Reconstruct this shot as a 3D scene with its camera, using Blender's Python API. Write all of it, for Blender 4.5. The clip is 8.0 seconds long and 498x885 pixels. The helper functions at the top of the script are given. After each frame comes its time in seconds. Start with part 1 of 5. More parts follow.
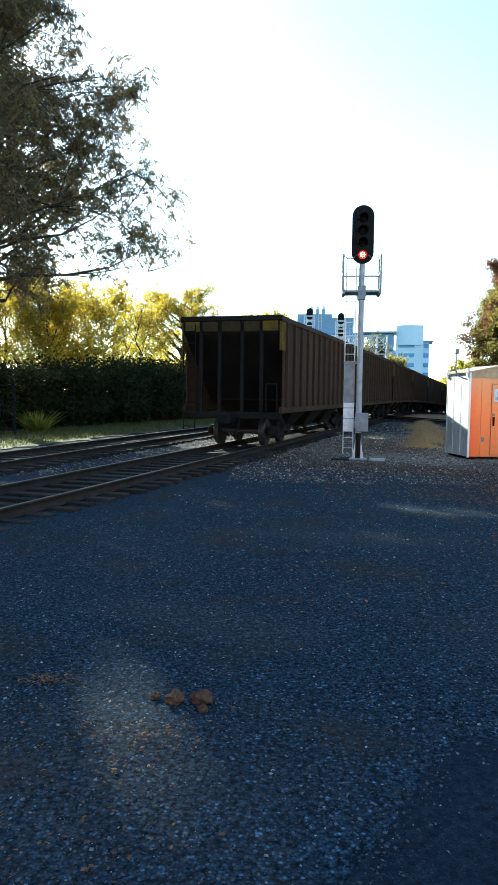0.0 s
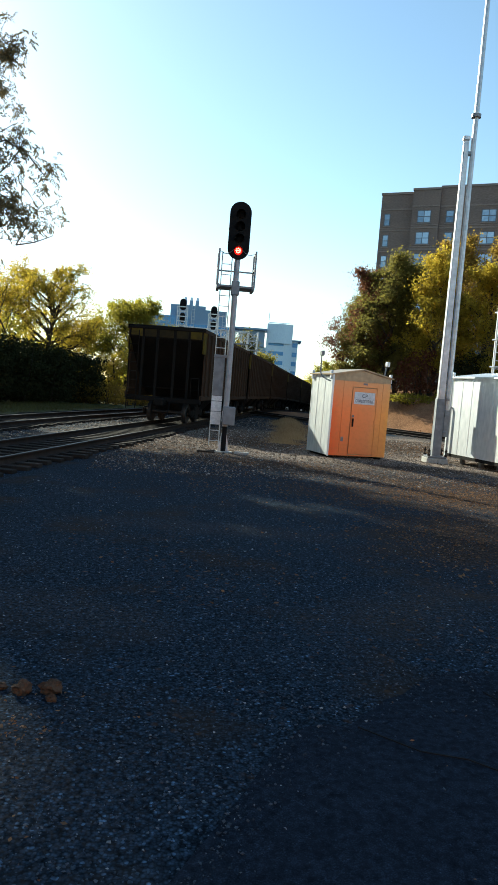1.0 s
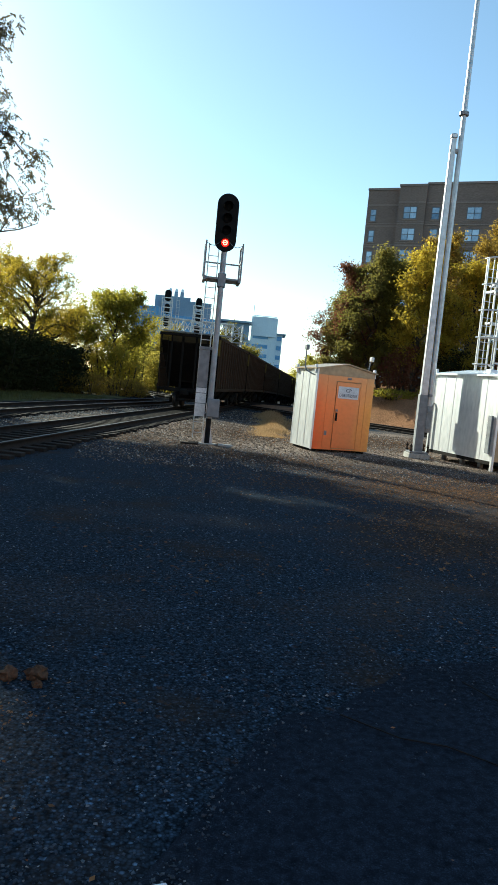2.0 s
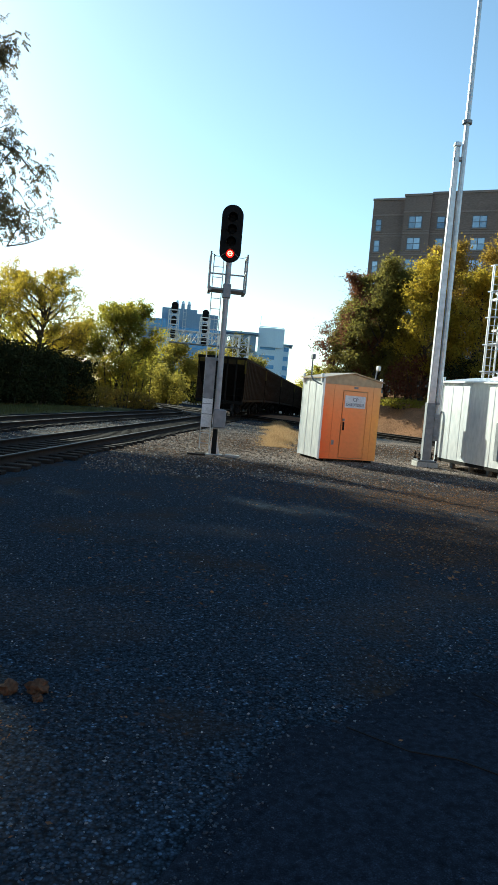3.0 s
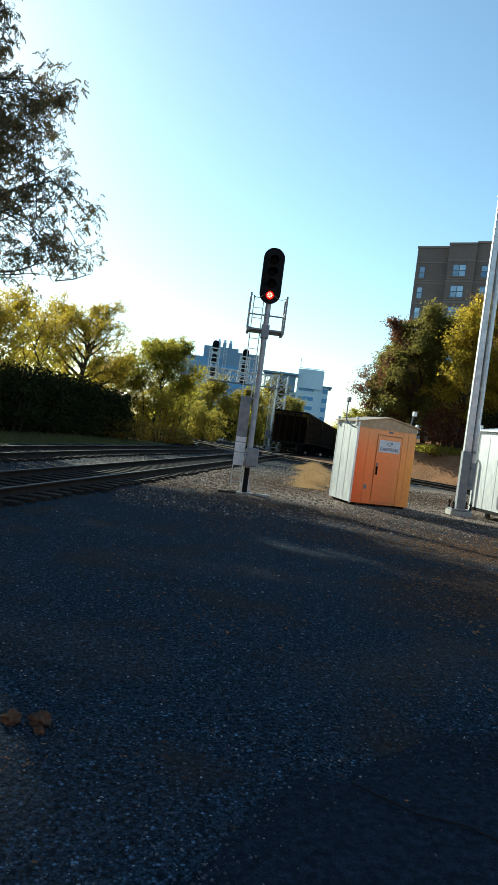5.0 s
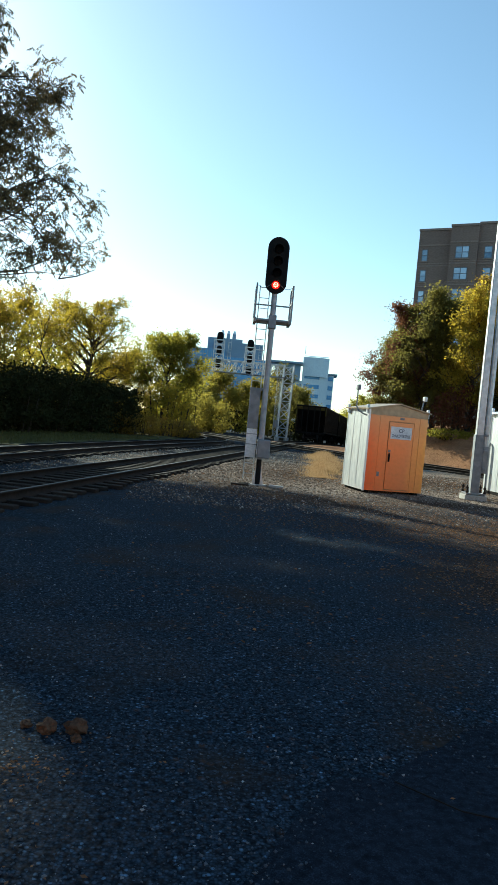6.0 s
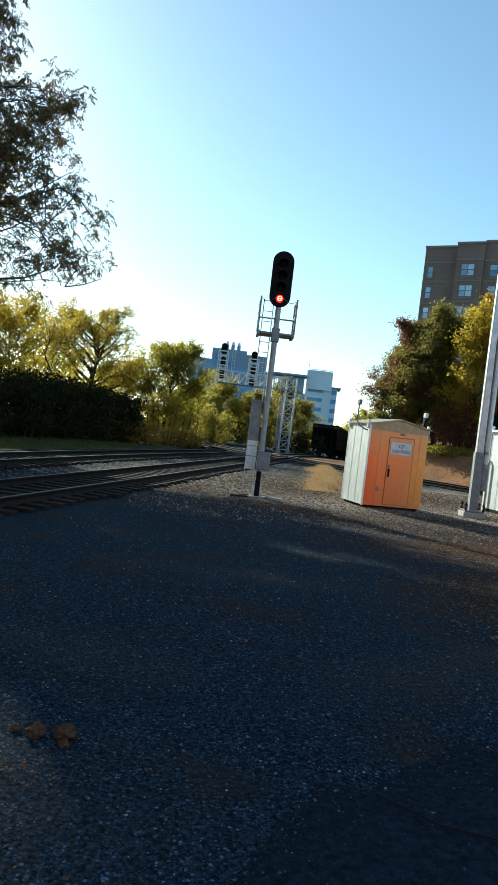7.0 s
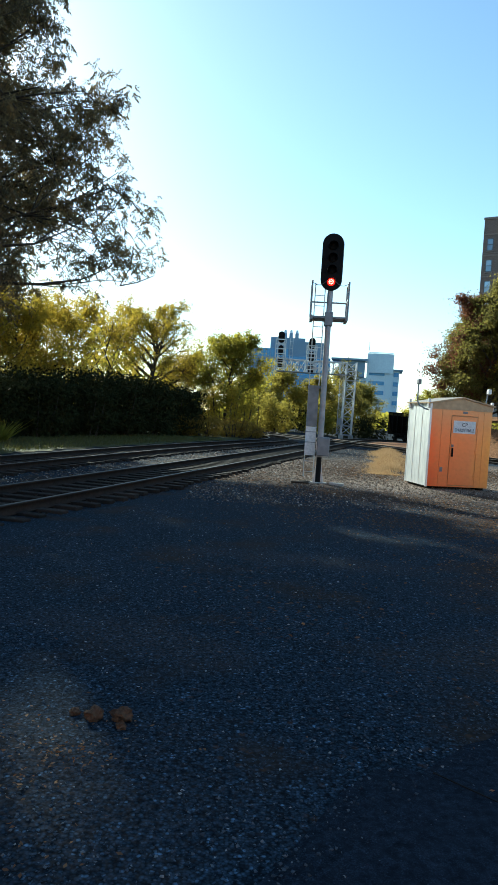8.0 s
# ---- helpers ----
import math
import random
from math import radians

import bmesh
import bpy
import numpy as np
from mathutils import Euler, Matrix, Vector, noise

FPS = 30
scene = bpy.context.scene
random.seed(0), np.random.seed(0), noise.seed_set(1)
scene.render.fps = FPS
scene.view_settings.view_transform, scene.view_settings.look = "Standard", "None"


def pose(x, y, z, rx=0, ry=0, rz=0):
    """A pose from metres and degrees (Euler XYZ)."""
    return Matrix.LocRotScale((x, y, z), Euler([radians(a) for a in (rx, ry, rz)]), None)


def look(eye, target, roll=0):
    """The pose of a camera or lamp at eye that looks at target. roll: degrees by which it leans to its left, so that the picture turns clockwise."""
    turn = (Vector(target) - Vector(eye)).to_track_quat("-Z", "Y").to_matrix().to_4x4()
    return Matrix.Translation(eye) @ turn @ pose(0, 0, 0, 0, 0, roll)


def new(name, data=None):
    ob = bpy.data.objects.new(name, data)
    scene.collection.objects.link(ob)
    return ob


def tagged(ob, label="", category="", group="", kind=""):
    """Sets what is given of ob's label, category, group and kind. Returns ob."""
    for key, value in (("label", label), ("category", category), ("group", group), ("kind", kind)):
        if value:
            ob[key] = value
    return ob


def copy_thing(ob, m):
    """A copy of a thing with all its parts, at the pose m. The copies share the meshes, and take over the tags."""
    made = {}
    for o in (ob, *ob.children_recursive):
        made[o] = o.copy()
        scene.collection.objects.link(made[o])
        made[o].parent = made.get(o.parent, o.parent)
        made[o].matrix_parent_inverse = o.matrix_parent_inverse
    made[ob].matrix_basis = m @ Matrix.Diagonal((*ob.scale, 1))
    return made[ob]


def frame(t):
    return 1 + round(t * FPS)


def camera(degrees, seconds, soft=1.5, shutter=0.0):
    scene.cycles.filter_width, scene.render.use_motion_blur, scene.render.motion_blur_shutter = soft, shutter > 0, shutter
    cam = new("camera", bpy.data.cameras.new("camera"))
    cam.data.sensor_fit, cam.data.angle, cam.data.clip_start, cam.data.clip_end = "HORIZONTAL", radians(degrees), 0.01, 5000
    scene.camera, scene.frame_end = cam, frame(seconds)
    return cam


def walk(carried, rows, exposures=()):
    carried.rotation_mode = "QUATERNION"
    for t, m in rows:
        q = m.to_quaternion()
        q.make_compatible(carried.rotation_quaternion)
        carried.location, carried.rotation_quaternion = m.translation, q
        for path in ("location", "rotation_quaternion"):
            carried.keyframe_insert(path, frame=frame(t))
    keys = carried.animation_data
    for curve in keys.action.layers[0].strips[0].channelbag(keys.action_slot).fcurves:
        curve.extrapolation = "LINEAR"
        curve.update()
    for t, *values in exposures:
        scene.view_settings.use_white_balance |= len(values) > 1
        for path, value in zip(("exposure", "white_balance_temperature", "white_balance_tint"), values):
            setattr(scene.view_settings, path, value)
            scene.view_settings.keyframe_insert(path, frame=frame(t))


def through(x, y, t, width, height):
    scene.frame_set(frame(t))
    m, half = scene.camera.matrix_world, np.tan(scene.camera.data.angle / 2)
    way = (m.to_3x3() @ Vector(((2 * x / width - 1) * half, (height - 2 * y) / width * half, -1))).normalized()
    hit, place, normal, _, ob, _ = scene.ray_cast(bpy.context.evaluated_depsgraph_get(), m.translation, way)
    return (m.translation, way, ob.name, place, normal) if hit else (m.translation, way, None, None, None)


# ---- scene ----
EYE = 1.75
cam = camera(39.36, 8.0, soft=1.35)
# seconds, eye x, y, z offset, yaw (left), pitch (up), roll (leans left)
PATH = [
    (0.0, -0.02, 0.02, 0.03, 2.01, -4.15, 0.71), (0.2, 0.01, 0.03, 0.01, -3.92, -2.79, 1.25), (0.3, 0.01, 0.02, 0.01, -6.08, -3.05, 1.62),
    (0.5, -0.01, -0.02, 0.03, -7.23, -4.65, 2.77), (0.7, 0.02, -0.04, 0.01, -5.88, -3.43, 3.52), (1.0, -0.01, -0.01, 0.03, -8.97, -4.38, 4.52),
    (1.2, 0.01, -0.08, 0.07, -11.48, -5.44, 4.61), (2.3, -0.06, -0.04, 0.01, -10.05, -4.46, 5.90), (2.5, -0.04, -0.05, 0.02, -9.09, -4.35, 5.08),
    (3.0, 0.0, 0.0, 0.0, -9.70, -4.00, 4.90), (3.5, 0.03, -0.05, 0.03, -9.89, -3.26, 5.16), (4.0, 0.09, 0.01, -0.01, -8.61, -3.53, 7.64),
    (4.5, 0.15, 0.01, -0.01, -8.41, -1.59, 7.55), (4.7, 0.14, -0.03, 0.0, -7.45, -1.08, 8.10), (5.8, 0.01, 0.11, 0.03, -3.87, -1.48, 5.02),
    (6.0, 0.0, 0.08, 0.04, -5.90, -1.96, 5.28), (6.5, 0.0, 0.03, 0.06, -7.62, -2.52, 5.93), (7.0, 0.04, 0.0, 0.06, -5.63, -1.05, 6.72),
    (7.5, 0.12, -0.05, 0.07, -3.48, -1.15, 5.45), (8.0, 0.18, 0.0, 0.03, -0.51, -2.40, 3.64),
]


def sight(x, y, z, yaw, pitch, roll):
    a, b = radians(yaw), radians(pitch)
    eye = Vector((x, y, EYE + z))
    return look(eye, eye + Vector((-math.sin(a) * math.cos(b), math.cos(a) * math.cos(b), math.sin(b))), roll)


walk(cam, [(r[0], sight(*r[1:])) for r in PATH],
     exposures=[(0.0, 1.98, 5700, -9), (0.5, 1.4, 6050, -6), (1.0, 1.0, 6200, -5), (3.0, 0.92, 6000, -7), (6.0, 0.8, 5950, -9), (7.0, 0.8, 5900, -9), (7.5, 0.84, 5780, -9), (8.0, 0.94, 5680, -9)])

# ---------------- light ----------------
SUN_AZ, SUN_EL = radians(-30), radians(24)      # to the left of straight ahead
world = bpy.data.worlds.new("world")
scene.world = world
world.use_nodes = True
wn = world.node_tree.nodes
sky = wn.new("ShaderNodeTexSky")
sky.sky_type = "NISHITA"
sky.sun_disc = False
sky.sun_elevation, sky.sun_rotation = SUN_EL, SUN_AZ
sky.air_density, sky.dust_density, sky.ozone_density = 1.0, 0.35, 1.0
wn["Background"].inputs[1].default_value = 0.112
world.node_tree.links.new(sky.outputs[0], wn["Background"].inputs[0])
sun = new("sun", bpy.data.lights.new("sun", "SUN"))
sun.data.energy, sun.data.angle, sun.data.color = 5.0, radians(0.53), (1.0, 0.90, 0.74)
toward = Vector((math.sin(SUN_AZ) * math.cos(SUN_EL), math.cos(SUN_AZ) * math.cos(SUN_EL), math.sin(SUN_EL)))
sun.matrix_world = look(toward * 60, (0, 0, 0))


# ---------------- materials ----------------
def nodes_of(name):
    m = bpy.data.materials.new(name)
    m.use_nodes = True
    nt = m.node_tree
    return m, nt, nt.nodes["Principled BSDF"]


def add(nt, kind, **kw):
    n = nt.nodes.new("ShaderNode" + kind)
    for k, v in kw.items():
        n.inputs[k.replace("_", " ")].default_value = v
    return n


def ramp(nt, fac, stops):
    r = nt.nodes.new("ShaderNodeValToRGB")
    els = r.color_ramp.elements
    while len(els) < len(stops):
        els.new(0.5)
    for e, (p, c) in zip(els, stops):
        e.position, e.color = p, (*c, 1)
    nt.links.new(fac, r.inputs[0])
    return r.outputs[0]


def mix(nt, fac, a, b):
    n = nt.nodes.new("ShaderNodeMixRGB")
    for sock, v in zip(n.inputs, (fac, a, b)):
        if isinstance(v, (int, float)):
            sock.default_value = v
        elif isinstance(v, tuple):
            sock.default_value = (*v, 1)
        else:
            nt.links.new(v, sock)
    return n.outputs[0]


def coords(nt):
    return nt.nodes.new("ShaderNodeTexCoord").outputs["Object"]


def noise_of(nt, scale, detail=4, stretch=None):
    n = add(nt, "TexNoise", Scale=scale, Detail=detail)
    c = coords(nt)
    if stretch:
        mp = nt.nodes.new("ShaderNodeMapping")
        mp.inputs["Scale"].default_value = stretch
        nt.links.new(c, mp.inputs[0])
        c = mp.outputs[0]
    nt.links.new(c, n.inputs["Vector"])
    return n.outputs[0]


def bump_to(nt, b, height, strength, dist):
    n = nt.nodes.new("ShaderNodeBump")
    n.inputs["Strength"].default_value, n.inputs["Distance"].default_value = strength, dist
    nt.links.new(height, n.inputs["Height"])
    nt.links.new(n.outputs[0], b.inputs["Normal"])


def plain(name, a, c, rough=0.6, metal=0.0, fine=30, coarse=2.0, bump=0.2, dist=0.01, stretch=None, random_piece=0.0):
    """Two colours mixed by coarse stains and fine grain."""
    m, nt, b = nodes_of(name)
    col = mix(nt, ramp(nt, noise_of(nt, coarse, 5, stretch), [(0.35, (0, 0, 0)), (0.68, (1, 1, 1))]), a, c)
    col2 = mix(nt, 0.35, col, ramp(nt, noise_of(nt, fine, 3, stretch), [(0.3, tuple(v * 0.55 for v in a)), (0.7, tuple(min(1, v * 1.3) for v in c))]))
    if random_piece:
        info = nt.nodes.new("ShaderNodeObjectInfo")
        col2 = mix(nt, random_piece, col2, ramp(nt, info.outputs["Random"], [(0, tuple(v * 0.4 for v in a)), (1, tuple(min(1, v * 1.6) for v in c))]))
    nt.links.new(col2, b.inputs["Base Color"])
    b.inputs["Roughness"].default_value, b.inputs["Metallic"].default_value = rough, metal
    if rough > 0.7:
        b.inputs["Specular IOR Level"].default_value = 0.12
    if bump:
        bump_to(nt, b, noise_of(nt, fine, 4, stretch), bump, dist)
    return m


def leafy(name, stops, through=0.5, rough=0.55, gloss=0.2):
    """Leaves: a colour for each leaf, with light shining through."""
    m, nt, b = nodes_of(name)
    geo = nt.nodes.new("ShaderNodeNewGeometry")
    col = ramp(nt, geo.outputs["Random Per Island"], stops)
    col = mix(nt, ramp(nt, noise_of(nt, 0.45, 3), [(0.35, (0, 0, 0)), (0.7, (0.6, 0.6, 0.6))]), col, stops[-1][1])
    nt.links.new(col, b.inputs["Base Color"])
    b.inputs["Roughness"].default_value = max(rough, 0.7)
    b.inputs["Specular IOR Level"].default_value = gloss
    tr = nt.nodes.new("ShaderNodeBsdfTranslucent")
    nt.links.new(mix(nt, 0.5, col, stops[-1][1]), tr.inputs[0])
    ms = nt.nodes.new("ShaderNodeMixShader")
    ms.inputs[0].default_value = through
    nt.links.new(b.outputs[0], ms.inputs[1])
    nt.links.new(tr.outputs[0], ms.inputs[2])
    nt.links.new(ms.outputs[0], nt.nodes["Material Output"].inputs[0])
    return m


def gravelly(name, stones, dirt, scale, dirt_at=(0.5, 0.7), bump=0.9, leaves=None, size=0.35, zones=(), soil=(0.125, 0.085, 0.058), light=1.9, pale=(), dusty=()):
    """Small stones with darker joints, and patches of dirt, of dry leaves and of painted sun and shade."""
    m, nt, b = nodes_of(name)
    c = coords(nt)
    v = nt.nodes.new("ShaderNodeTexVoronoi")
    v.inputs["Scale"].default_value = scale
    nt.links.new(c, v.inputs["Vector"])
    sep = nt.nodes.new("ShaderNodeSeparateColor")
    nt.links.new(v.outputs["Color"], sep.inputs[0])
    col = ramp(nt, sep.outputs[0], [(0.0, tuple(s * 0.55 for s in stones)), (0.75, stones), (0.93, tuple(min(1, s * 1.25) for s in stones)), (1.0, tuple(min(1, s * light) for s in stones))])
    joint = ramp(nt, v.outputs["Distance"], [(0.25, (1, 1, 1)), (0.75, (0.35, 0.33, 0.3))])
    mul = nt.nodes.new("ShaderNodeMixRGB")
    mul.blend_type = "MULTIPLY"
    mul.inputs[0].default_value = 1
    nt.links.new(col, mul.inputs[1])
    nt.links.new(joint, mul.inputs[2])
    if scale > 30:
        speck = nt.nodes.new("ShaderNodeMixRGB")
        speck.blend_type = "MULTIPLY"
        speck.inputs[0].default_value = 1
        nt.links.new(mul.outputs[0], speck.inputs[1])
        nt.links.new(ramp(nt, noise_of(nt, 30, 12), [(0.34, (0.4, 0.4, 0.4)), (0.5, (0.95, 0.95, 0.95)), (0.64, (1.6, 1.6, 1.6))]), speck.inputs[2])
        mul = speck
    patch = ramp(nt, noise_of(nt, size, 6), [(dirt_at[0], (0, 0, 0)), (dirt_at[1], (1, 1, 1))])
    fine = ramp(nt, noise_of(nt, 18, 5), [(0.3, tuple(s * 0.5 for s in dirt)), (0.75, tuple(s * 1.5 for s in dirt))])
    out = mix(nt, patch, mul.outputs[0], fine)
    if leaves:
        spot = nt.nodes.new("ShaderNodeTexVoronoi")
        spot.inputs["Scale"].default_value = 9
        nt.links.new(c, spot.inputs["Vector"])
        dots = ramp(nt, spot.outputs["Distance"], [(0.12, (1, 1, 1)), (0.24, (0, 0, 0))])
        out = mix(nt, mix(nt, ramp(nt, noise_of(nt, 0.22, 4), [(0.5, (0, 0, 0)), (0.62, (1, 1, 1))]), (0, 0, 0), dots), out, leaves)
    # dusty patches are brown dirt; the near left one also holds sunlight
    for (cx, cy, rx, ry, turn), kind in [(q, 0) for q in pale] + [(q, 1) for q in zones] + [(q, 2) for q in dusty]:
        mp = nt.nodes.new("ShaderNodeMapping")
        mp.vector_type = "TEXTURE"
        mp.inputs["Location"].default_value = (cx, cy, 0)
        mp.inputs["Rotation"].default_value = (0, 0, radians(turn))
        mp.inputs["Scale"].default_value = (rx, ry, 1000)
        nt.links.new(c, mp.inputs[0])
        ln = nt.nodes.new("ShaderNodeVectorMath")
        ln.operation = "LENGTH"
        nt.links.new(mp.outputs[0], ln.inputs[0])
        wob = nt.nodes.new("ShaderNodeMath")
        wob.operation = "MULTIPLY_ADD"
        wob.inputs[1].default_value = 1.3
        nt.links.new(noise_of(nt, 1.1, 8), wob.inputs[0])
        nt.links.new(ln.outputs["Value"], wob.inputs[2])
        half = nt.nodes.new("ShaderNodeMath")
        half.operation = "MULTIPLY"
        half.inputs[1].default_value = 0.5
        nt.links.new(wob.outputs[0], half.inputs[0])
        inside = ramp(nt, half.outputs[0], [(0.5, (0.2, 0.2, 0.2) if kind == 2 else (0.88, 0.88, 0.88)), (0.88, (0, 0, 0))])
        # first tone is painted sunlight; soil is earth darkened for shade
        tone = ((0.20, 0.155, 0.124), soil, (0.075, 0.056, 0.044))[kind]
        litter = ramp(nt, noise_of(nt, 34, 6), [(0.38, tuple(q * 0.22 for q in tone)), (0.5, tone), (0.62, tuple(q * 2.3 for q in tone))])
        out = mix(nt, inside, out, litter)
    nt.links.new(out, b.inputs["Base Color"])
    b.inputs["Roughness"].default_value = 1.0
    b.inputs["Specular IOR Level"].default_value = 0.04
    bump_to(nt, b, v.outputs["Distance"], -bump if bump > 0 else bump, 0.6 / scale)
    return m


# brown soil patches, their tone lowered to hold the yard's shade
SHADE_SOIL_ZONES = [(7.6, 12.6, 4.4, 2.5, -12), (5.0, 9.2, 3.6, 1.7, 55), (3.6, 17.4, 4.2, 1.5, -32), (0.2, 20.6, 2.3, 1.1, 60), (9.5, 27.5, 5.5, 3.5, -40), (4.2, 25.0, 3.2, 4.0, -15), (8.0, 18.6, 3.0, 1.0, -8)]
SUNLIT_ZONES = [(6.5, 21.5, 9.0, 4.6, -12), (3.0, 27.0, 7.0, 5.0, 60), (14.0, 19.0, 6.0, 4.0, -20), (13.0, 29.0, 8.0, 6.0, -30)]     # warm grey tones paint sunlight on the gravel round the huts and signal
# bluish stone tones put the skylit shade into gravel and asphalt colour
M_GRAVEL = gravelly("gravel", (0.030, 0.048, 0.073), (0.036, 0.027, 0.021), 62, (0.52, 0.72), 0.9, leaves=(0.11, 0.055, 0.026), size=0.8, zones=SHADE_SOIL_ZONES, soil=(0.042, 0.026, 0.018), light=3.6, dusty=[(-1.0, 3.0, 1.5, 1.1, 10), (-0.6, 5.4, 1.2, 0.5, -20), (2.4, 5.6, 1.4, 0.6, 40), (1.0, 8.8, 2.0, 0.6, -8)], pale=SUNLIT_ZONES)
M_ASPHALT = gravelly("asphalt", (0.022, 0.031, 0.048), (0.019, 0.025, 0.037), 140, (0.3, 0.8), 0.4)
M_BALLAST = gravelly("ballast", (0.044, 0.034, 0.029), (0.020, 0.015, 0.013), 18, (0.5, 0.8))
M_PALEBED = gravelly("pale ballast", (0.24, 0.18, 0.135), (0.17, 0.115, 0.08), 18, (0.4, 0.8))
M_SOIL = gravelly("soil", (0.28, 0.155, 0.09), (0.31, 0.165, 0.09), 14, (0.3, 0.6), leaves=(0.24, 0.11, 0.04))
M_VERGE = plain("verge grass", (0.045, 0.055, 0.02), (0.09, 0.085, 0.035), 0.9, 0, 25, 0.8, 0.6, 0.05)
# loose chips carry the same blue shade in their colour
m_st, nt_, b_ = nodes_of("stone chips")
gm_ = nt_.nodes.new("ShaderNodeNewGeometry")
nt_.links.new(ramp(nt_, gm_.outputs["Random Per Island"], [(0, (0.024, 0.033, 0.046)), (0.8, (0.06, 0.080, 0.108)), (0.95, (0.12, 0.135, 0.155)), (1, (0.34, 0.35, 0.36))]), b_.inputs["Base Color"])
b_.inputs["Roughness"].default_value, b_.inputs["Specular IOR Level"].default_value = 0.9, 0.1
M_STONE = m_st
M_RAIL = plain("rail steel", (0.018, 0.014, 0.012), (0.042, 0.028, 0.021), 0.8, 0.1, 20, 3, 0.2)
M_RAILTOP = plain("worn rail head", (0.032, 0.027, 0.024), (0.07, 0.063, 0.058), 0.55, 0.3, 40, 2, 0.05)
M_TIE = plain("timber tie", (0.013, 0.011, 0.010), (0.04, 0.032, 0.027), 0.88, 0, 22, 3, 0.6, 0.02, (1, 6, 6), 0.3)
M_CAR = plain("car paint", (0.034, 0.020, 0.013), (0.066, 0.039, 0.024), 0.75, 0.05, 14, 0.9, 0.25, 0.01, (1, 1, 0.25))
# near-black tone paints shade on car ends, recesses and undersides
M_CARDARK = plain("shade-dark steel", (0.007, 0.007, 0.007), (0.018, 0.015, 0.013), 0.85, 0.0, 18, 1.5, 0.3)
M_YELLOW = plain("faded yellow paint", (0.15, 0.105, 0.012), (0.035, 0.026, 0.014), 0.75, 0, 16, 3, 0.2)
M_FADED = plain("grimy yellow paint", (0.05, 0.036, 0.012), (0.022, 0.018, 0.012), 0.8, 0, 16, 3, 0.2)
M_WHEEL = plain("wheel steel", (0.016, 0.014, 0.013), (0.04, 0.036, 0.034), 0.5, 0.3, 25, 4, 0.1)
M_GALV = plain("galvanised steel", (0.47, 0.49, 0.52), (0.60, 0.61, 0.63), 0.42, 0.55, 7, 1.5, 0.03)
M_DULL = plain("weathered steel", (0.19, 0.205, 0.23), (0.27, 0.28, 0.30), 0.55, 0.4, 6, 1.5, 0.04)
M_MAST = plain("grey mast paint", (0.30, 0.30, 0.33), (0.38, 0.375, 0.40), 0.5, 0.3, 6, 1.5, 0.04)
M_ALU = plain("aluminium sheet", (0.78, 0.82, 0.87), (0.90, 0.92, 0.95), 0.42, 0.75, 9, 1.5, 0.05, 0.01, (1, 1, 0.3))
# an orange-to-tan reflection is painted into the hut's door side
m_or, nt_, b_ = nodes_of("sheet metal with orange reflection")
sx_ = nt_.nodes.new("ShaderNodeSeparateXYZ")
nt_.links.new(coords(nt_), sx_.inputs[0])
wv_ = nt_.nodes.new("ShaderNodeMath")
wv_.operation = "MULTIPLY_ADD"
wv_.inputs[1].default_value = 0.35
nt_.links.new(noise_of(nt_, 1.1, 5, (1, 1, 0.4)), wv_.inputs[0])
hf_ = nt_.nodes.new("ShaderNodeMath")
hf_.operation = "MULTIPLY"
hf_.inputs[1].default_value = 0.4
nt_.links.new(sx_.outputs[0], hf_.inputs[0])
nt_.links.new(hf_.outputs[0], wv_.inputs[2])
reflect_ = ramp(nt_, wv_.outputs[0], [(0.1, (0.84, 0.12, 0.035)), (0.33, (0.82, 0.26, 0.10)), (0.75, (0.74, 0.31, 0.135)), (0.98, (0.78, 0.42, 0.13))])
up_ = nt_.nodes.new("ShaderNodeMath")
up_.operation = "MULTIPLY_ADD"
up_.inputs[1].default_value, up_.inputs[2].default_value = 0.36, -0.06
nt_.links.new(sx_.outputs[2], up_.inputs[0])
reflect_ = mix(nt_, ramp(nt_, up_.outputs[0], [(0.45, (0, 0, 0)), (0.82, (0.85, 0.85, 0.85))]), reflect_, (0.52, 0.33, 0.18))
nt_.links.new(mix(nt_, ramp(nt_, noise_of(nt_, 9, 6), [(0.45, (0, 0, 0)), (0.8, (0.35, 0.35, 0.35))]), reflect_, (0.5, 0.22, 0.1)), b_.inputs["Base Color"])
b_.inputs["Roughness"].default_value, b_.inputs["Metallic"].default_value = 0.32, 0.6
M_REFLECTED_ORANGE = m_or
M_TAN = plain("tan sheet metal", (0.36, 0.27, 0.17), (0.46, 0.34, 0.21), 0.42, 0.3, 7, 1.0, 0.04)
M_BLACK = plain("black paint", (0.006, 0.006, 0.007), (0.012, 0.012, 0.013), 0.75, 0, 30, 4, 0.05)
M_WHITE = plain("white enamel", (0.74, 0.75, 0.78), (0.82, 0.82, 0.84), 0.4, 0, 20, 3, 0.05)
M_INK = plain("blue-black lettering", (0.02, 0.03, 0.07), (0.03, 0.04, 0.08), 0.5, 0, 20, 3, 0)
M_CONC = plain("concrete", (0.30, 0.29, 0.27), (0.42, 0.41, 0.39), 0.85, 0, 25, 2, 0.3)
M_BRICK = plain("brown brick", (0.19, 0.142, 0.125), (0.25, 0.185, 0.158), 0.85, 0, 3, 0.12, 0.1, 0.03, (1, 1, 3))
M_BRICKDK = plain("dark brick", (0.085, 0.065, 0.06), (0.12, 0.09, 0.08), 0.85, 0, 6, 0.2, 0.3)
M_BAND = plain("brown stone band", (0.25, 0.195, 0.17), (0.31, 0.24, 0.21), 0.8, 0, 8, 0.4, 0.1)
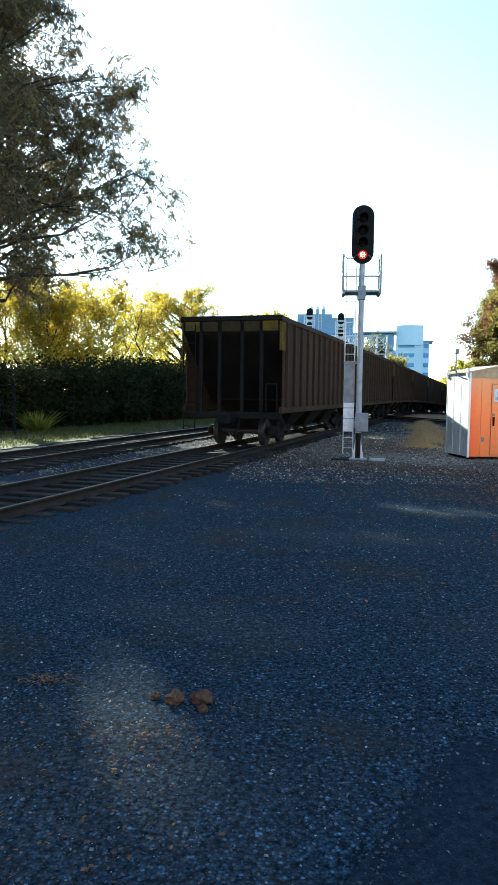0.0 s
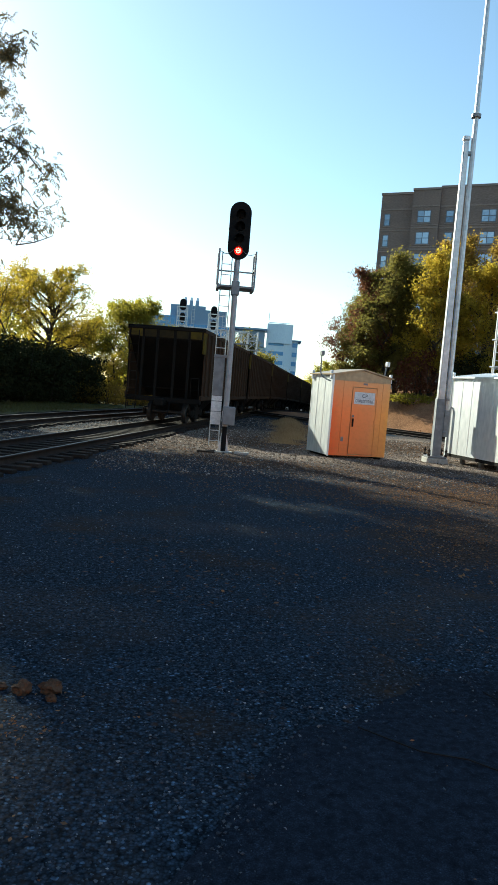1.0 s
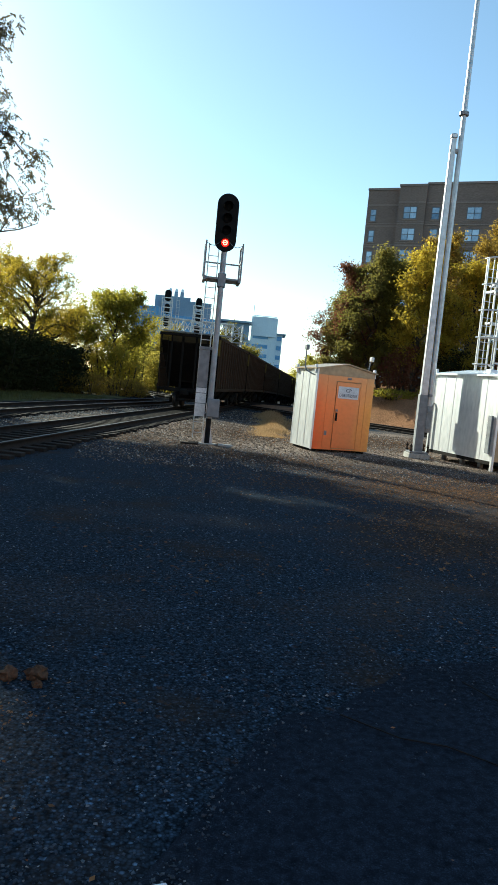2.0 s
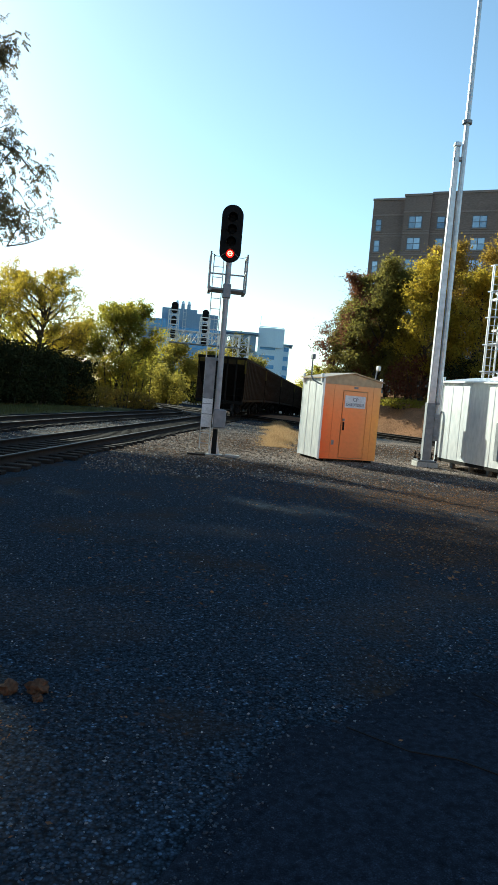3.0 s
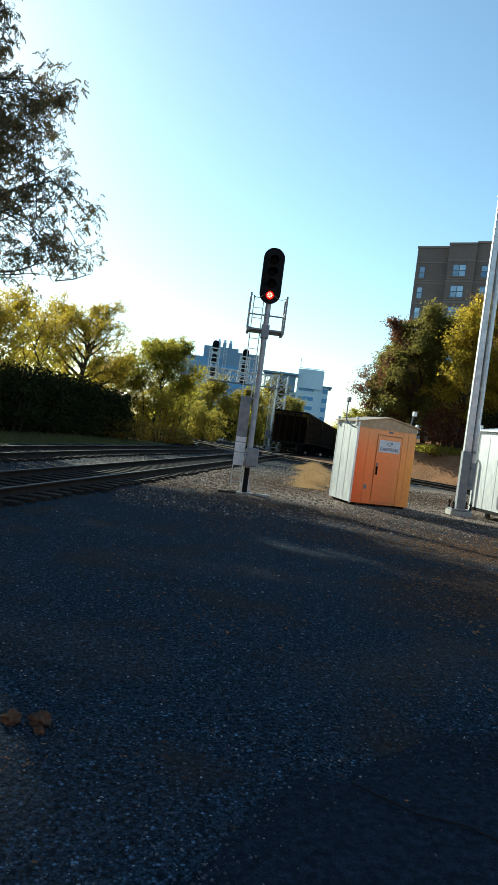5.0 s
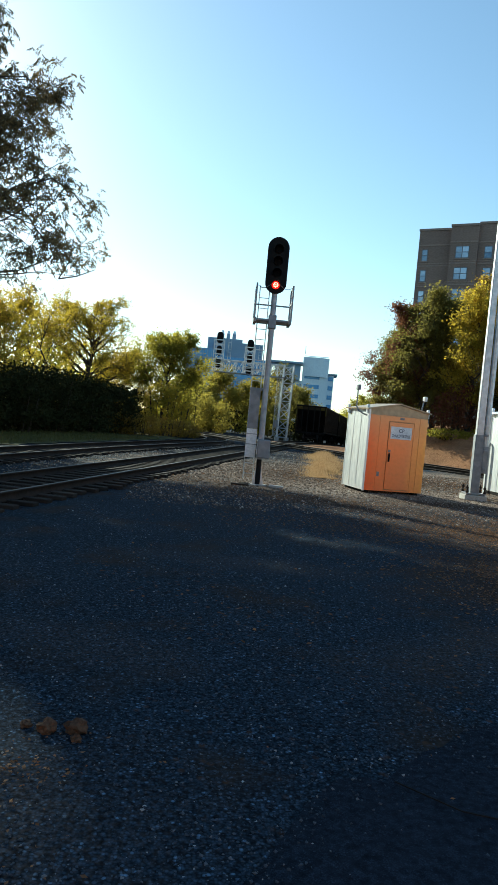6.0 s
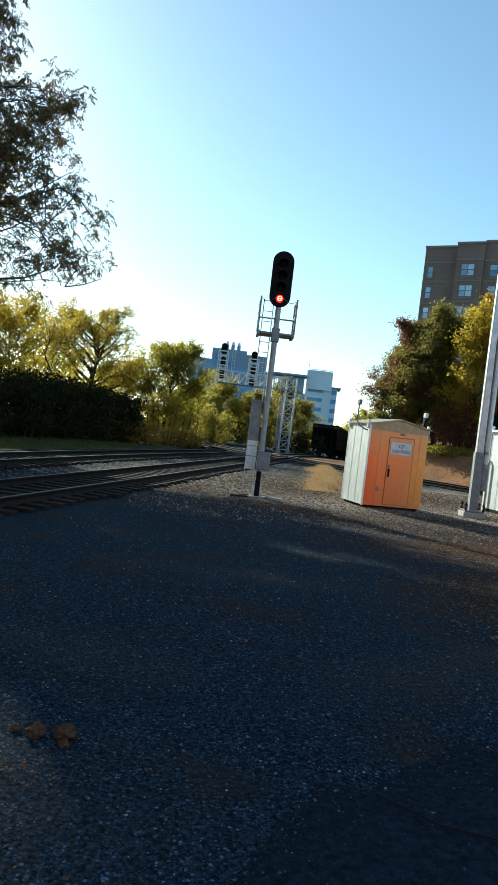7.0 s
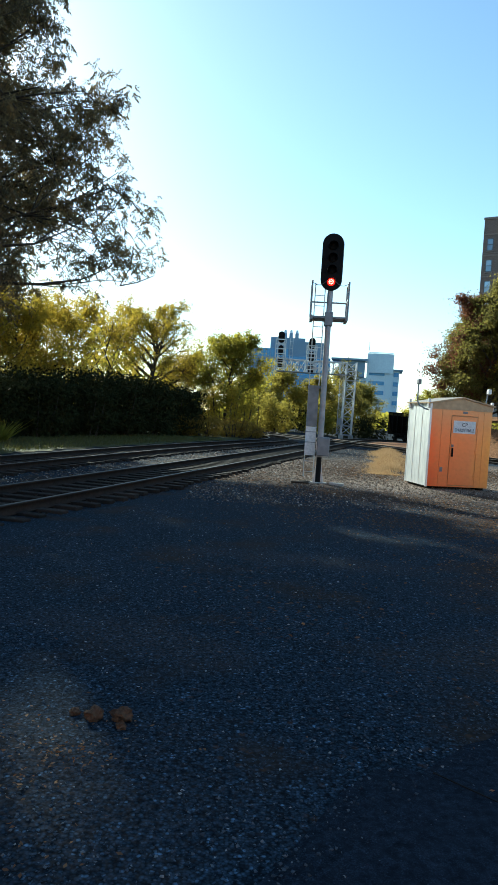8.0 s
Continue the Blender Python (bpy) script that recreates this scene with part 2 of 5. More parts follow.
M_REFLECTOR = plain("orange reflector brick", (0.55, 0.24, 0.11), (0.62, 0.33, 0.16), 0.85, 0, 6, 0.3, 0.2)
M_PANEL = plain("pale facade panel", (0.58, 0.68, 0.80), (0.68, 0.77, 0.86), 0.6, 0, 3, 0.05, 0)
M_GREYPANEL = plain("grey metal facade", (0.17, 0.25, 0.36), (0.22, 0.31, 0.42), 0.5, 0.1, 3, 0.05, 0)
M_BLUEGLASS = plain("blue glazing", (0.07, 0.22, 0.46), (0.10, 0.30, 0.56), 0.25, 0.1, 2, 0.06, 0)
M_GLASS = plain("window glass", (0.12, 0.22, 0.36), (0.46, 0.54, 0.62), 0.08, 0.35, 2, 0.35, 0, random_piece=0.55)
M_FRAME = plain("window frame paint", (0.10, 0.105, 0.12), (0.15, 0.155, 0.17), 0.6, 0, 5, 1, 0)
M_BARK = plain("bark", (0.045, 0.036, 0.03), (0.09, 0.075, 0.06), 0.9, 0, 30, 3, 0.8, 0.03, (4, 4, 1))
M_STRAW = leafy("dry straw", [(0, (0.17, 0.09, 0.04)), (0.5, (0.32, 0.19, 0.09)), (1, (0.50, 0.34, 0.18))], 0.4)
M_DRYLEAF = leafy("dry leaves", [(0, (0.05, 0.026, 0.016)), (0.7, (0.14, 0.066, 0.03)), (1, (0.30, 0.15, 0.06))], 0.25)
L_BIG = leafy("olive leaves", [(0, (0.06, 0.052, 0.036)), (0.6, (0.115, 0.095, 0.06)), (1, (0.23, 0.165, 0.07))], 0.40)
L_YEL = leafy("yellow autumn leaves", [(0, (0.12, 0.12, 0.02)), (0.5, (0.29, 0.24, 0.035)), (1, (0.58, 0.42, 0.05))], 0.74)
L_GRN = leafy("green leaves", [(0, (0.07, 0.10, 0.02)), (0.7, (0.165, 0.18, 0.036)), (1, (0.46, 0.38, 0.05))], 0.74)
L_GRASS = leafy("verge grass blades", [(0, (0.05, 0.06, 0.018)), (1, (0.15, 0.14, 0.045))], 0.3)
L_DARK = leafy("dark evergreen leaves", [(0, (0.018, 0.022, 0.010)), (1, (0.040, 0.044, 0.018))], 0.08, 0.9, 0.02)
L_OLV = leafy("dull olive leaves", [(0, (0.07, 0.085, 0.022)), (0.6, (0.15, 0.15, 0.04)), (1, (0.27, 0.22, 0.055))], 0.68)
L_BRN = leafy("brown-gold leaves", [(0, (0.11, 0.075, 0.025)), (0.6, (0.23, 0.15, 0.04)), (1, (0.42, 0.28, 0.05))], 0.70)
L_SOFT = leafy("soft yellow-green leaves", [(0, (0.12, 0.13, 0.03)), (0.6, (0.24, 0.22, 0.045)), (1, (0.42, 0.33, 0.06))], 0.68)
L_RED = leafy("russet leaves", [(0, (0.13, 0.04, 0.028)), (0.5, (0.21, 0.07, 0.045)), (1, (0.20, 0.095, 0.045))], 0.5)
m_red, nt_, b_ = nodes_of("red signal light")
b_.inputs["Base Color"].default_value = (0.8, 0.03, 0.02, 1)
b_.inputs["Emission Color"].default_value = (1.0, 0.012, 0.008, 1)
b_.inputs["Emission Strength"].default_value = 0.7
M_RED = m_red
m_hot, nt_, b_ = nodes_of("signal light element")
b_.inputs["Emission Color"].default_value = (1.0, 0.42, 0.28, 1)
b_.inputs["Emission Strength"].default_value = 1.5
M_HOT = m_hot


# ---------------- mesh helpers ----------------
def mesh_of(name, bm, material, smooth=False):
    me = bpy.data.meshes.new(name)
    bm.to_mesh(me)
    bm.free()
    me.materials.append(material)
    if smooth:
        me.polygons.foreach_set("use_smooth", [True] * len(me.polygons))
    return me


def part(name, bm, material, parent, label="", smooth=False):
    ob = new(name, mesh_of(name, bm, material, smooth))
    ob.parent = parent
    if label:
        ob["label"] = label
    return ob


def thing(name, label, category, m=None, group="", kind=""):
    ob = new(name)
    ob.empty_display_size = 0.2
    ob.matrix_world = m or Matrix()
    return tagged(ob, label, category, group, kind)


def box(bm, x0, x1, y0, y1, z0, z1, bevel=0.0, m=None):
    r = bmesh.ops.create_cube(bm, size=1, matrix=Matrix.Translation(((x0 + x1) / 2, (y0 + y1) / 2, (z0 + z1) / 2)) @ Matrix.Diagonal((abs(x1 - x0), abs(y1 - y0), abs(z1 - z0), 1)))
    vs = r["verts"]
    if bevel:
        es = {e for v in vs for e in v.link_edges}
        out = bmesh.ops.bevel(bm, geom=list(es), offset=bevel, segments=1, affect="EDGES")
        vs = list({v for f in out["faces"] for v in f.verts} | {v for v in vs if v.is_valid})
    if m is not None:
        bmesh.ops.transform(bm, matrix=m, verts=vs)
    return bm


def boxed(*a, **k):
    return box(bmesh.new(), *a, **k)


def rod(bm, a, b, r, r2=None, n=8):
    a, b = Vector(a), Vector(b)
    d = b - a
    m = Matrix.Translation((a + b) / 2) @ d.to_track_quat("Z", "Y").to_matrix().to_4x4()
    bmesh.ops.create_cone(bm, cap_ends=True, segments=n, radius1=r, radius2=r if r2 is None else r2, depth=d.length, matrix=m)
    return bm


def chain(bm, pts, r, n=6):
    for a, b in zip(pts, pts[1:]):
        rod(bm, a, b, r, None, n)
    return bm


def soup(name, verts, faces_per, material):
    """A mesh of loose polygons: verts is (count, corners, 3)."""
    n, k = len(verts), faces_per
    me = bpy.data.meshes.new(name)
    me.vertices.add(n * k)
    me.vertices.foreach_set("co", np.ascontiguousarray(verts, dtype=np.float32).ravel())
    me.loops.add(n * k)
    me.loops.foreach_set("vertex_index", np.arange(n * k, dtype=np.int32))
    me.polygons.add(n)
    me.polygons.foreach_set("loop_start", np.arange(0, n * k, k, dtype=np.int32))
    me.polygons.foreach_set("loop_total", np.full(n, k, dtype=np.int32))
    me.update(calc_edges=True)
    me.materials.append(material)
    return me


def indexed(name, verts, faces, material):
    """A mesh of equal polygons over shared vertices, both as arrays."""
    k = faces.shape[1]
    me = bpy.data.meshes.new(name)
    me.vertices.add(len(verts))
    me.vertices.foreach_set("co", np.ascontiguousarray(verts, dtype=np.float32).ravel())
    me.loops.add(faces.size)
    me.loops.foreach_set("vertex_index", faces.astype(np.int32).ravel())
    me.polygons.add(len(faces))
    me.polygons.foreach_set("loop_start", np.arange(0, faces.size, k, dtype=np.int32))
    me.polygons.foreach_set("loop_total", np.full(len(faces), k, dtype=np.int32))
    me.update(calc_edges=True)
    me.materials.append(material)
    return me


def leaf_quads(rng, centres, size, slim=0.5, droop=0.0):
    """A folded leaf of its own at each centre."""
    n = len(centres)
    a = rng.normal(size=(n, 3))
    a[:, 2] -= droop
    a /= np.linalg.norm(a, axis=1)[:, None]
    b = np.cross(a, rng.normal(size=(n, 3)))
    b /= np.linalg.norm(b, axis=1)[:, None] + 1e-9
    s = (size * rng.uniform(0.6, 1.4, n))[:, None]
    a, b = a * s, b * s * slim
    bend = np.cross(a, b) / s * 0.25
    return np.stack([centres - a * 0.5, centres + b * 0.5 + bend, centres + a * 0.5, centres - b * 0.5 + bend], 1)


def feather_leaves(rng, centres, length, pairs=4):
    """Drooping compound leaves: pairs of narrow leaflets along a hanging stalk, and one at its tip."""
    n = len(centres)
    turn = rng.uniform(0, 6.2832, n)
    axis = np.stack([np.cos(turn), np.sin(turn), rng.normal(-0.75, 0.45, n)], 1)
    axis /= np.linalg.norm(axis, axis=1)[:, None]
    side = np.cross(axis, np.array([0, 0, 1.0]) + rng.normal(0, 0.35, (n, 3)))
    side /= np.linalg.norm(side, axis=1)[:, None] + 1e-9
    size = (length * rng.uniform(0.7, 1.3, n))[:, None]
    down = np.array([0, 0, -1.0])
    quads = []
    for k in range(2 * pairs + 1):
        hand = 0 if k == 2 * pairs else (1 if k % 2 else -1)
        root = centres + axis * size * (0.25 + 0.75 * (k // 2) / pairs) + down * size * 0.10 * (k // 2) / pairs
        d = axis * (0.55 if hand else 1) + side * 0.85 * hand + down * 0.35 + rng.normal(0, 0.18, (n, 3))
        d /= np.linalg.norm(d, axis=1)[:, None]
        w = np.cross(d, rng.normal(0, 1, (n, 3)))
        w /= np.linalg.norm(w, axis=1)[:, None] + 1e-9
        d, w = d * size * 0.46, w * size * 0.085
        quads.append(np.stack([root, root + d * 0.45 + w, root + d, root + d * 0.45 - w], 1))
    return np.concatenate(quads)


def pebbles(rng, xyz, size, flat=0.6):
    """Small irregular eight-sided stones."""
    base = np.array([(1, 0, 0), (0, 1, 0), (-1, 0, 0), (0, -1, 0), (0, 0, 1), (0, 0, -1)], float)
    n = len(xyz)
    v = base[None] * rng.uniform(0.6, 1.3, (n, 6, 1)) * size[:, None, None] * np.array([1, 1, flat])
    v += rng.normal(0, 0.16, (n, 6, 3)) * size[:, None, None]
    t = rng.uniform(0, 6.3, n)
    c, s = np.cos(t)[:, None], np.sin(t)[:, None]
    v = np.stack([v[..., 0] * c - v[..., 1] * s, v[..., 0] * s + v[..., 1] * c, v[..., 2]], -1) + xyz[:, None]
    tri = np.array([(0, 1, 4), (1, 2, 4), (2, 3, 4), (3, 0, 4), (1, 0, 5), (2, 1, 5), (3, 2, 5), (0, 3, 5)])
    return v.reshape(-1, 3), (tri[None] + 6 * np.arange(n)[:, None, None]).reshape(-1, 3)


# ---------------- the lie of the land ----------------
def smooth(a, b, x):
    t = np.clip((x - a) / (b - a), 0, 1)
    return t * t * (3 - 2 * t)


RAIL_Z = 0.12


def main_x(y):
    return -1.43 + 0.283 * (y - 20.7) + 0.00102 * np.maximum(y - 55, 0) ** 2


def main_z(y):
    d = np.maximum(y - 50, 0)
    return RAIL_Z - np.where(d < 42, 0.0004 * d * d, 0.0336 * d - 0.7056)


def cross_x(y):
    return 11.3 - np.where(y > 45, 0.40, 0.47) * (y - 45)


def gz(x, y):
    """Height of the ground."""
    x, y = np.asarray(x, float), np.asarray(y, float)
    z = -0.10 * smooth(5, 14, y)
    side = (x - cross_x(y)) * 0.907
    bank = 2.3 * smooth(3.6, 7.6, side) + 0.10 * np.maximum(side - 7.6, 0)
    z = z + np.minimum(bank, 9) * smooth(4.5, 9, x - main_x(y)) * smooth(8, 24, y)
    z = z + (main_z(y) - RAIL_Z) * smooth(50, 60, y) * (1 - smooth(3, 9, np.abs(x - main_x(y))))
    return z


def spread_axis(lo, hi, step, far):
    mid = np.arange(lo, hi, step)
    out = np.geomspace(1, far, 26)
    return np.unique(np.concatenate([lo - out, mid, hi + out]).round(3))


def sheet(name, xs, ys, zf, material):
    gx, gy = np.meshgrid(xs, ys)
    v = np.stack([gx, gy, zf(gx, gy)], -1).reshape(-1, 3)
    nx, ny = len(xs), len(ys)
    i = (np.arange(ny - 1)[:, None] * nx + np.arange(nx - 1)[None]).ravel()
    me = indexed(name, v, np.stack([i, i + 1, i + nx + 1, i + nx], 1), material)
    me.polygons.foreach_set("use_smooth", [True] * len(me.polygons))
    return new(name, me)


def rough_ground(x, y):
    wob = 0.012 * np.sin(x * 2.1 + 1.3 * np.sin(y * 0.9)) * np.sin(y * 1.7 + x * 0.6) + 0.003 * np.sin(x * 5.3 + y * 4.1)
    return gz(x, y) + wob * smooth(200, 40, np.hypot(x, y))


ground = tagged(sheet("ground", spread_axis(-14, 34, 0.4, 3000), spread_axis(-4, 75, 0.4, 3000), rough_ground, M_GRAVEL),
                "grey gravel yard toned blue for shade, with dirt and leaf litter", "ground", kind="structure")


def band(name, path, d0, d1, lift, material, label, rows=6, edge_noise=0.0, zf=None):
    """A strip of ground along a line, from d0 to d1 metres to its right."""
    p = np.array(path)
    t = np.gradient(p, axis=0)
    t /= np.linalg.norm(t, axis=1)[:, None]
    nrm = np.stack([t[:, 1], -t[:, 0]], 1)
    k = np.linspace(0, 1, rows)
    s = np.arange(len(p))
    e0 = edge_noise * (np.sin(s * 0.9) + np.sin(s * 2.3 + 1)) * 0.5
    e1 = edge_noise * (np.sin(s * 1.1 + 2) + np.sin(s * 2.7)) * 0.5
    d = (d0 + e0)[:, None] * (1 - k) + (d1 + e1)[:, None] * k
    xy = p[:, None] + nrm[:, None] * d[..., None]
    z = (zf or rough_ground)(xy[..., 0], xy[..., 1]) + lift
    v = np.concatenate([xy, z[..., None]], -1).reshape(-1, 3)
    i = (np.arange(len(p) - 1)[:, None] * rows + np.arange(rows - 1)[None]).ravel()
    return tagged(new(name, indexed(name, v, np.stack([i, i + 1, i + rows + 1, i + rows], 1), material)), label, "ground", kind="structure")


def line_of(fx, y0, y1, step):
    ys = np.arange(y0, y1 + step / 2, step)
    return np.stack([fx(ys), ys], 1)


def curve_through(pts, step):
    """An even line through a few places."""
    p = np.array(pts, float)
    p = np.concatenate([[2 * p[0] - p[1]], p, [2 * p[-1] - p[-2]]])
    out = []
    for i in range(1, len(p) - 2):
        t = np.linspace(0, 1, 24, endpoint=False)[:, None]
        a, b, c, d = p[i - 1], p[i], p[i + 1], p[i + 2]
        out.append(0.5 * (2 * b + (c - a) * t + (2 * a - 5 * b + 4 * c - d) * t**2 + (3 * b - a - 3 * c + d) * t**3))
    q = np.concatenate(out + [p[-2:-1]])
    s = np.concatenate([[0], np.cumsum(np.linalg.norm(np.diff(q, axis=0), axis=1))])
    e = np.arange(0, s[-1], step)
    return np.stack([np.interp(e, s, q[:, 0]), np.interp(e, s, q[:, 1])], 1)


MAIN = line_of(main_x, -6, 200, 0.5)
SIDING = curve_through([(-11.6, -4), (-8.9, 8), (-6.65, 17), (-5.4, 22), (-3.2, 30), (0.0, 40), (1.6, 44.6), (2.7, 49), (2.7, 53.5), (1.4, 58.5), (-1.5, 65), (-6, 74)], 0.5)
CROSS = line_of(cross_x, 16, 110, 0.5)[::-1]

# asphalt in front of the viewer
xs = np.linspace(-9, 9, 60)
asphalt_y = np.interp(xs, [-9, -1.5, 0.25, 0.83, 1.3, 2.04, 2.6, 4.5, 9], [-1.0, 0.6, 2.3, 3.42, 3.75, 4.15, 4.3, 4.5, 4.7])
k = np.linspace(0, 1, 24)[:, None]
ay = -9 + (asphalt_y + 0.06 * np.sin(xs * 7) + 0.04 * np.sin(xs * 17) + 9)[None] * k
av = np.stack([np.repeat(xs[None], 24, 0), ay, gz(0, 0) + 0.022 - 0.02 * k**12 + 0 * ay], -1).reshape(-1, 3)
i = (np.arange(23)[:, None] * 60 + np.arange(59)[None]).ravel()
tagged(new("pavement", indexed("pavement", av, np.stack([i, i + 1, i + 61, i + 60], 1), M_ASPHALT)), "dark worn asphalt toned blue for shade, with a ragged edge", "pavement", kind="structure")

band("grass_verge", SIDING[20:130], -14, -2.6, 0.03, M_VERGE, "short grass verge along the siding", 30, 0.3)
band("bank_soil", CROSS[-100:], -13, -2.6, 0.04, M_SOIL, "bare brown earth bank", 30, 0.2)


# ---------------- railway tracks ----------------
def track(name, path, label, zf, bed_material):
    top = thing(name, label, "railway track", kind="structure")
    p = np.array(path)
    t = np.gradient(p, axis=0)
    t /= np.linalg.norm(t, axis=1)[:, None]
    nrm = np.stack([t[:, 1], -t[:, 0]], 1)
    z = zf(p[:, 0], p[:, 1])
    # ballast bed
    prof = [(-2.4, -0.40), (-1.5, -0.255), (-0.9, -0.20), (0, -0.19), (0.9, -0.20), (1.5, -0.255), (2.4, -0.40)]
    v = np.concatenate([np.concatenate([p + nrm * d, (z + h)[:, None]], 1)[:, None] for d, h in prof], 1)
    i = (np.arange(len(p) - 1)[:, None] * 7 + np.arange(6)[None]).ravel()
    bed = new("ballast", indexed("ballast", v.reshape(-1, 3), np.stack([i, i + 1, i + 8, i + 7], 1), bed_material))
    bed.parent = top
    tagged(bed, "loose ballast stones under the ties", kind="stuff")
    # rails: foot, web and head, then the worn top
    foot = [(-0.075, -0.165), (-0.075, -0.15), (-0.012, -0.135), (-0.012, -0.045), (-0.036, -0.035), (-0.036, -0.004), (0.036, -0.004), (0.036, -0.035), (0.012, -0.045), (0.012, -0.135), (0.075, -0.15), (0.075, -0.165)]
    head = [(-0.034, -0.006), (-0.03, 0.0), (0.03, 0.0), (0.034, -0.006)]
    for side in (-0.7525, 0.7525):
        for nm, prf, mt, own in (("rail", foot, M_RAIL, top), ("rail_head", head, M_RAILTOP, None)):
            n = len(prf)
            v = np.concatenate([np.concatenate([p + nrm * (side + d), (z + h)[:, None]], 1)[:, None] for d, h in prf], 1)
            i = (np.arange(len(p) - 1)[:, None] * n + np.arange(n - 1)[None]).ravel()
            ob = new(nm, indexed(nm, v.reshape(-1, 3), np.stack([i, i + 1, i + n + 1, i + n], 1), mt))
            ob.parent = own or rail
            rail = ob if own else rail
            if not own:
                ob["label"] = "polished running surface"
    return top, p, t, z


def flat_z(x, y):
    return RAIL_Z + 0 * np.asarray(x)


TRACKS = [
    (track("railway_track", MAIN, "main line of worn rails on timber ties", lambda x, y: main_z(y), M_BALLAST), 12, 170),
    (track("railway_track", SIDING, "side track curving away on timber ties", flat_z, M_BALLAST), 10, 160),
    (track("railway_track", CROSS, "crossing line of rails over pale ballast", flat_z, M_PALEBED), 60, 185),
]


# ---------------- coal train ----------------
CAR_LEN, CAR_PITCH, WHEEL_R = 14.1, 15.0, 0.42


def hopper_car():
    car = thing("hopper_car", "brown coal hopper car darkened for shade, with faded yellow end panels", "train car", group="cars of the coal train")
    L, W, T, S = CAR_LEN, 1.55, 3.9, 1.05
    for sx in (-1, 1):
        bm = boxed(sx * W - 0.02, sx * W + 0.02, 0.30, L - 0.30, S, T - 0.1)
        box(bm, sx * W - 0.06, sx * W + 0.05, 0.1, L - 0.1, S - 0.02, S + 0.16, 0.01)
        side = part("side_panel", bm, M_CAR, car)
        part("top_rail", boxed(sx * W - 0.07, sx * W + 0.07, 0.0, L, T - 0.16, T, 0.015), M_CAR, car)
        me = mesh_of("rib", boxed(-0.055, 0.055, -0.06, 0.06, S + 0.15, T - 0.15, 0.012), M_CAR)
        for n in range(15):
            r = new("rib", me)
            r.parent = side
            r.location = (sx * (W + 0.05), 0.55 + n * (L - 1.1) / 14, 0)
        for e in (0, 1):
            y0 = 0.02 if e == 0 else L - 0.5
            part("corner_panel", boxed(sx * W - 0.035, sx * W + 0.035, y0, y0 + 0.48, 2.9, T - 0.12), M_YELLOW, car, "faded yellow corner panel")
    for e in (0, 1):
        m = Matrix() if e == 0 else Matrix.Translation((0, L, 0)) @ pose(0, 0, 0, 0, 0, 180)
        def P(name, bm, mat, parent=None, label=""):
            bmesh.ops.transform(bm, matrix=m, verts=bm.verts)
            return part(name, bm, mat, parent or car, label)
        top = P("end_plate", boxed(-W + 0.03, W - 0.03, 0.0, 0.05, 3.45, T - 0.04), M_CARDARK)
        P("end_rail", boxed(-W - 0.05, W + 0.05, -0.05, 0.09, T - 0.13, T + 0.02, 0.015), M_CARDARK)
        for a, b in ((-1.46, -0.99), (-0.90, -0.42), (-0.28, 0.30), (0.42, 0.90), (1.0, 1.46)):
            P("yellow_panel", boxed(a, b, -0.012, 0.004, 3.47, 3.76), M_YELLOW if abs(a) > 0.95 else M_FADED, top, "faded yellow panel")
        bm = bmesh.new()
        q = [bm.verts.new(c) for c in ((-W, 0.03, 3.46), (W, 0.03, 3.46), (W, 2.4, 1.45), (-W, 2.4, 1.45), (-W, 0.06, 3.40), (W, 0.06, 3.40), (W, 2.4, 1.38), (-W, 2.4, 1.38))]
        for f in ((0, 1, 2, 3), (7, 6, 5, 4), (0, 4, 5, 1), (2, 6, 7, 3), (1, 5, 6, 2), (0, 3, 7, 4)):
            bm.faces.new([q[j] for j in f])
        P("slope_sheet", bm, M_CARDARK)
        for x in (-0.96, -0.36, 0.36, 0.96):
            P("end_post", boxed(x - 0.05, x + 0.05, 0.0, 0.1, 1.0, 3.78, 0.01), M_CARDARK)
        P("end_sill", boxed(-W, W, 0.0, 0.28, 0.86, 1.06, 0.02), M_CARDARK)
        bm = bmesh.new()
        for x in (-1.5, -1.12):
            rod(bm, (x, -0.04, 0.5), (x, -0.04, 3.7), 0.018, None, 6)
        for n in range(9):
            rod(bm, (-1.5, -0.04, 0.6 + n * 0.36), (-1.12, -0.04, 0.6 + n * 0.36), 0.014, None, 6)
        P("ladder", bm, M_CARDARK)
        bm = boxed(-0.16, 0.16, -0.52, 0.3, 0.74, 0.98, 0.03)
        box(bm, -0.2, 0.2, -0.62, -0.42, 0.70, 1.02, 0.05)
        P("coupler", bm, M_CARDARK)
        P("brake_hose", chain(bmesh.new(), [(0.3, 0, 0.9), (0.34, -0.2, 0.6), (0.3, -0.3, 0.4), (0.2, -0.38, 0.36)], 0.025), M_BLACK)
        P("handrail", chain(bmesh.new(), [(1.15, -0.05, 1.05), (1.15, -0.1, 1.9), (1.48, -0.1, 1.9), (1.48, -0.05, 1.05)], 0.016), M_CARDARK)
        # truck: side frames, bolster, springs; each wheelset turns
        for sx in (-1, 1):
            bm = boxed(sx * 0.98 - 0.06, sx * 0.98 + 0.06, 0.85, 3.35, 0.36, 0.56, 0.03)
            box(bm, sx * 0.98 - 0.07, sx * 0.98 + 0.07, 1.7, 2.5, 0.16, 0.72, 0.04)
            for y in (1.2, 3.0):
                box(bm, sx * 0.98 - 0.09, sx * 0.98 + 0.09, y - 0.17, y + 0.17, 0.28, 0.6, 0.04)
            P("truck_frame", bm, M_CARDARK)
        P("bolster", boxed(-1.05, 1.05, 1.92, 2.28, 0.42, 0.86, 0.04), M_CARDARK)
    P = None
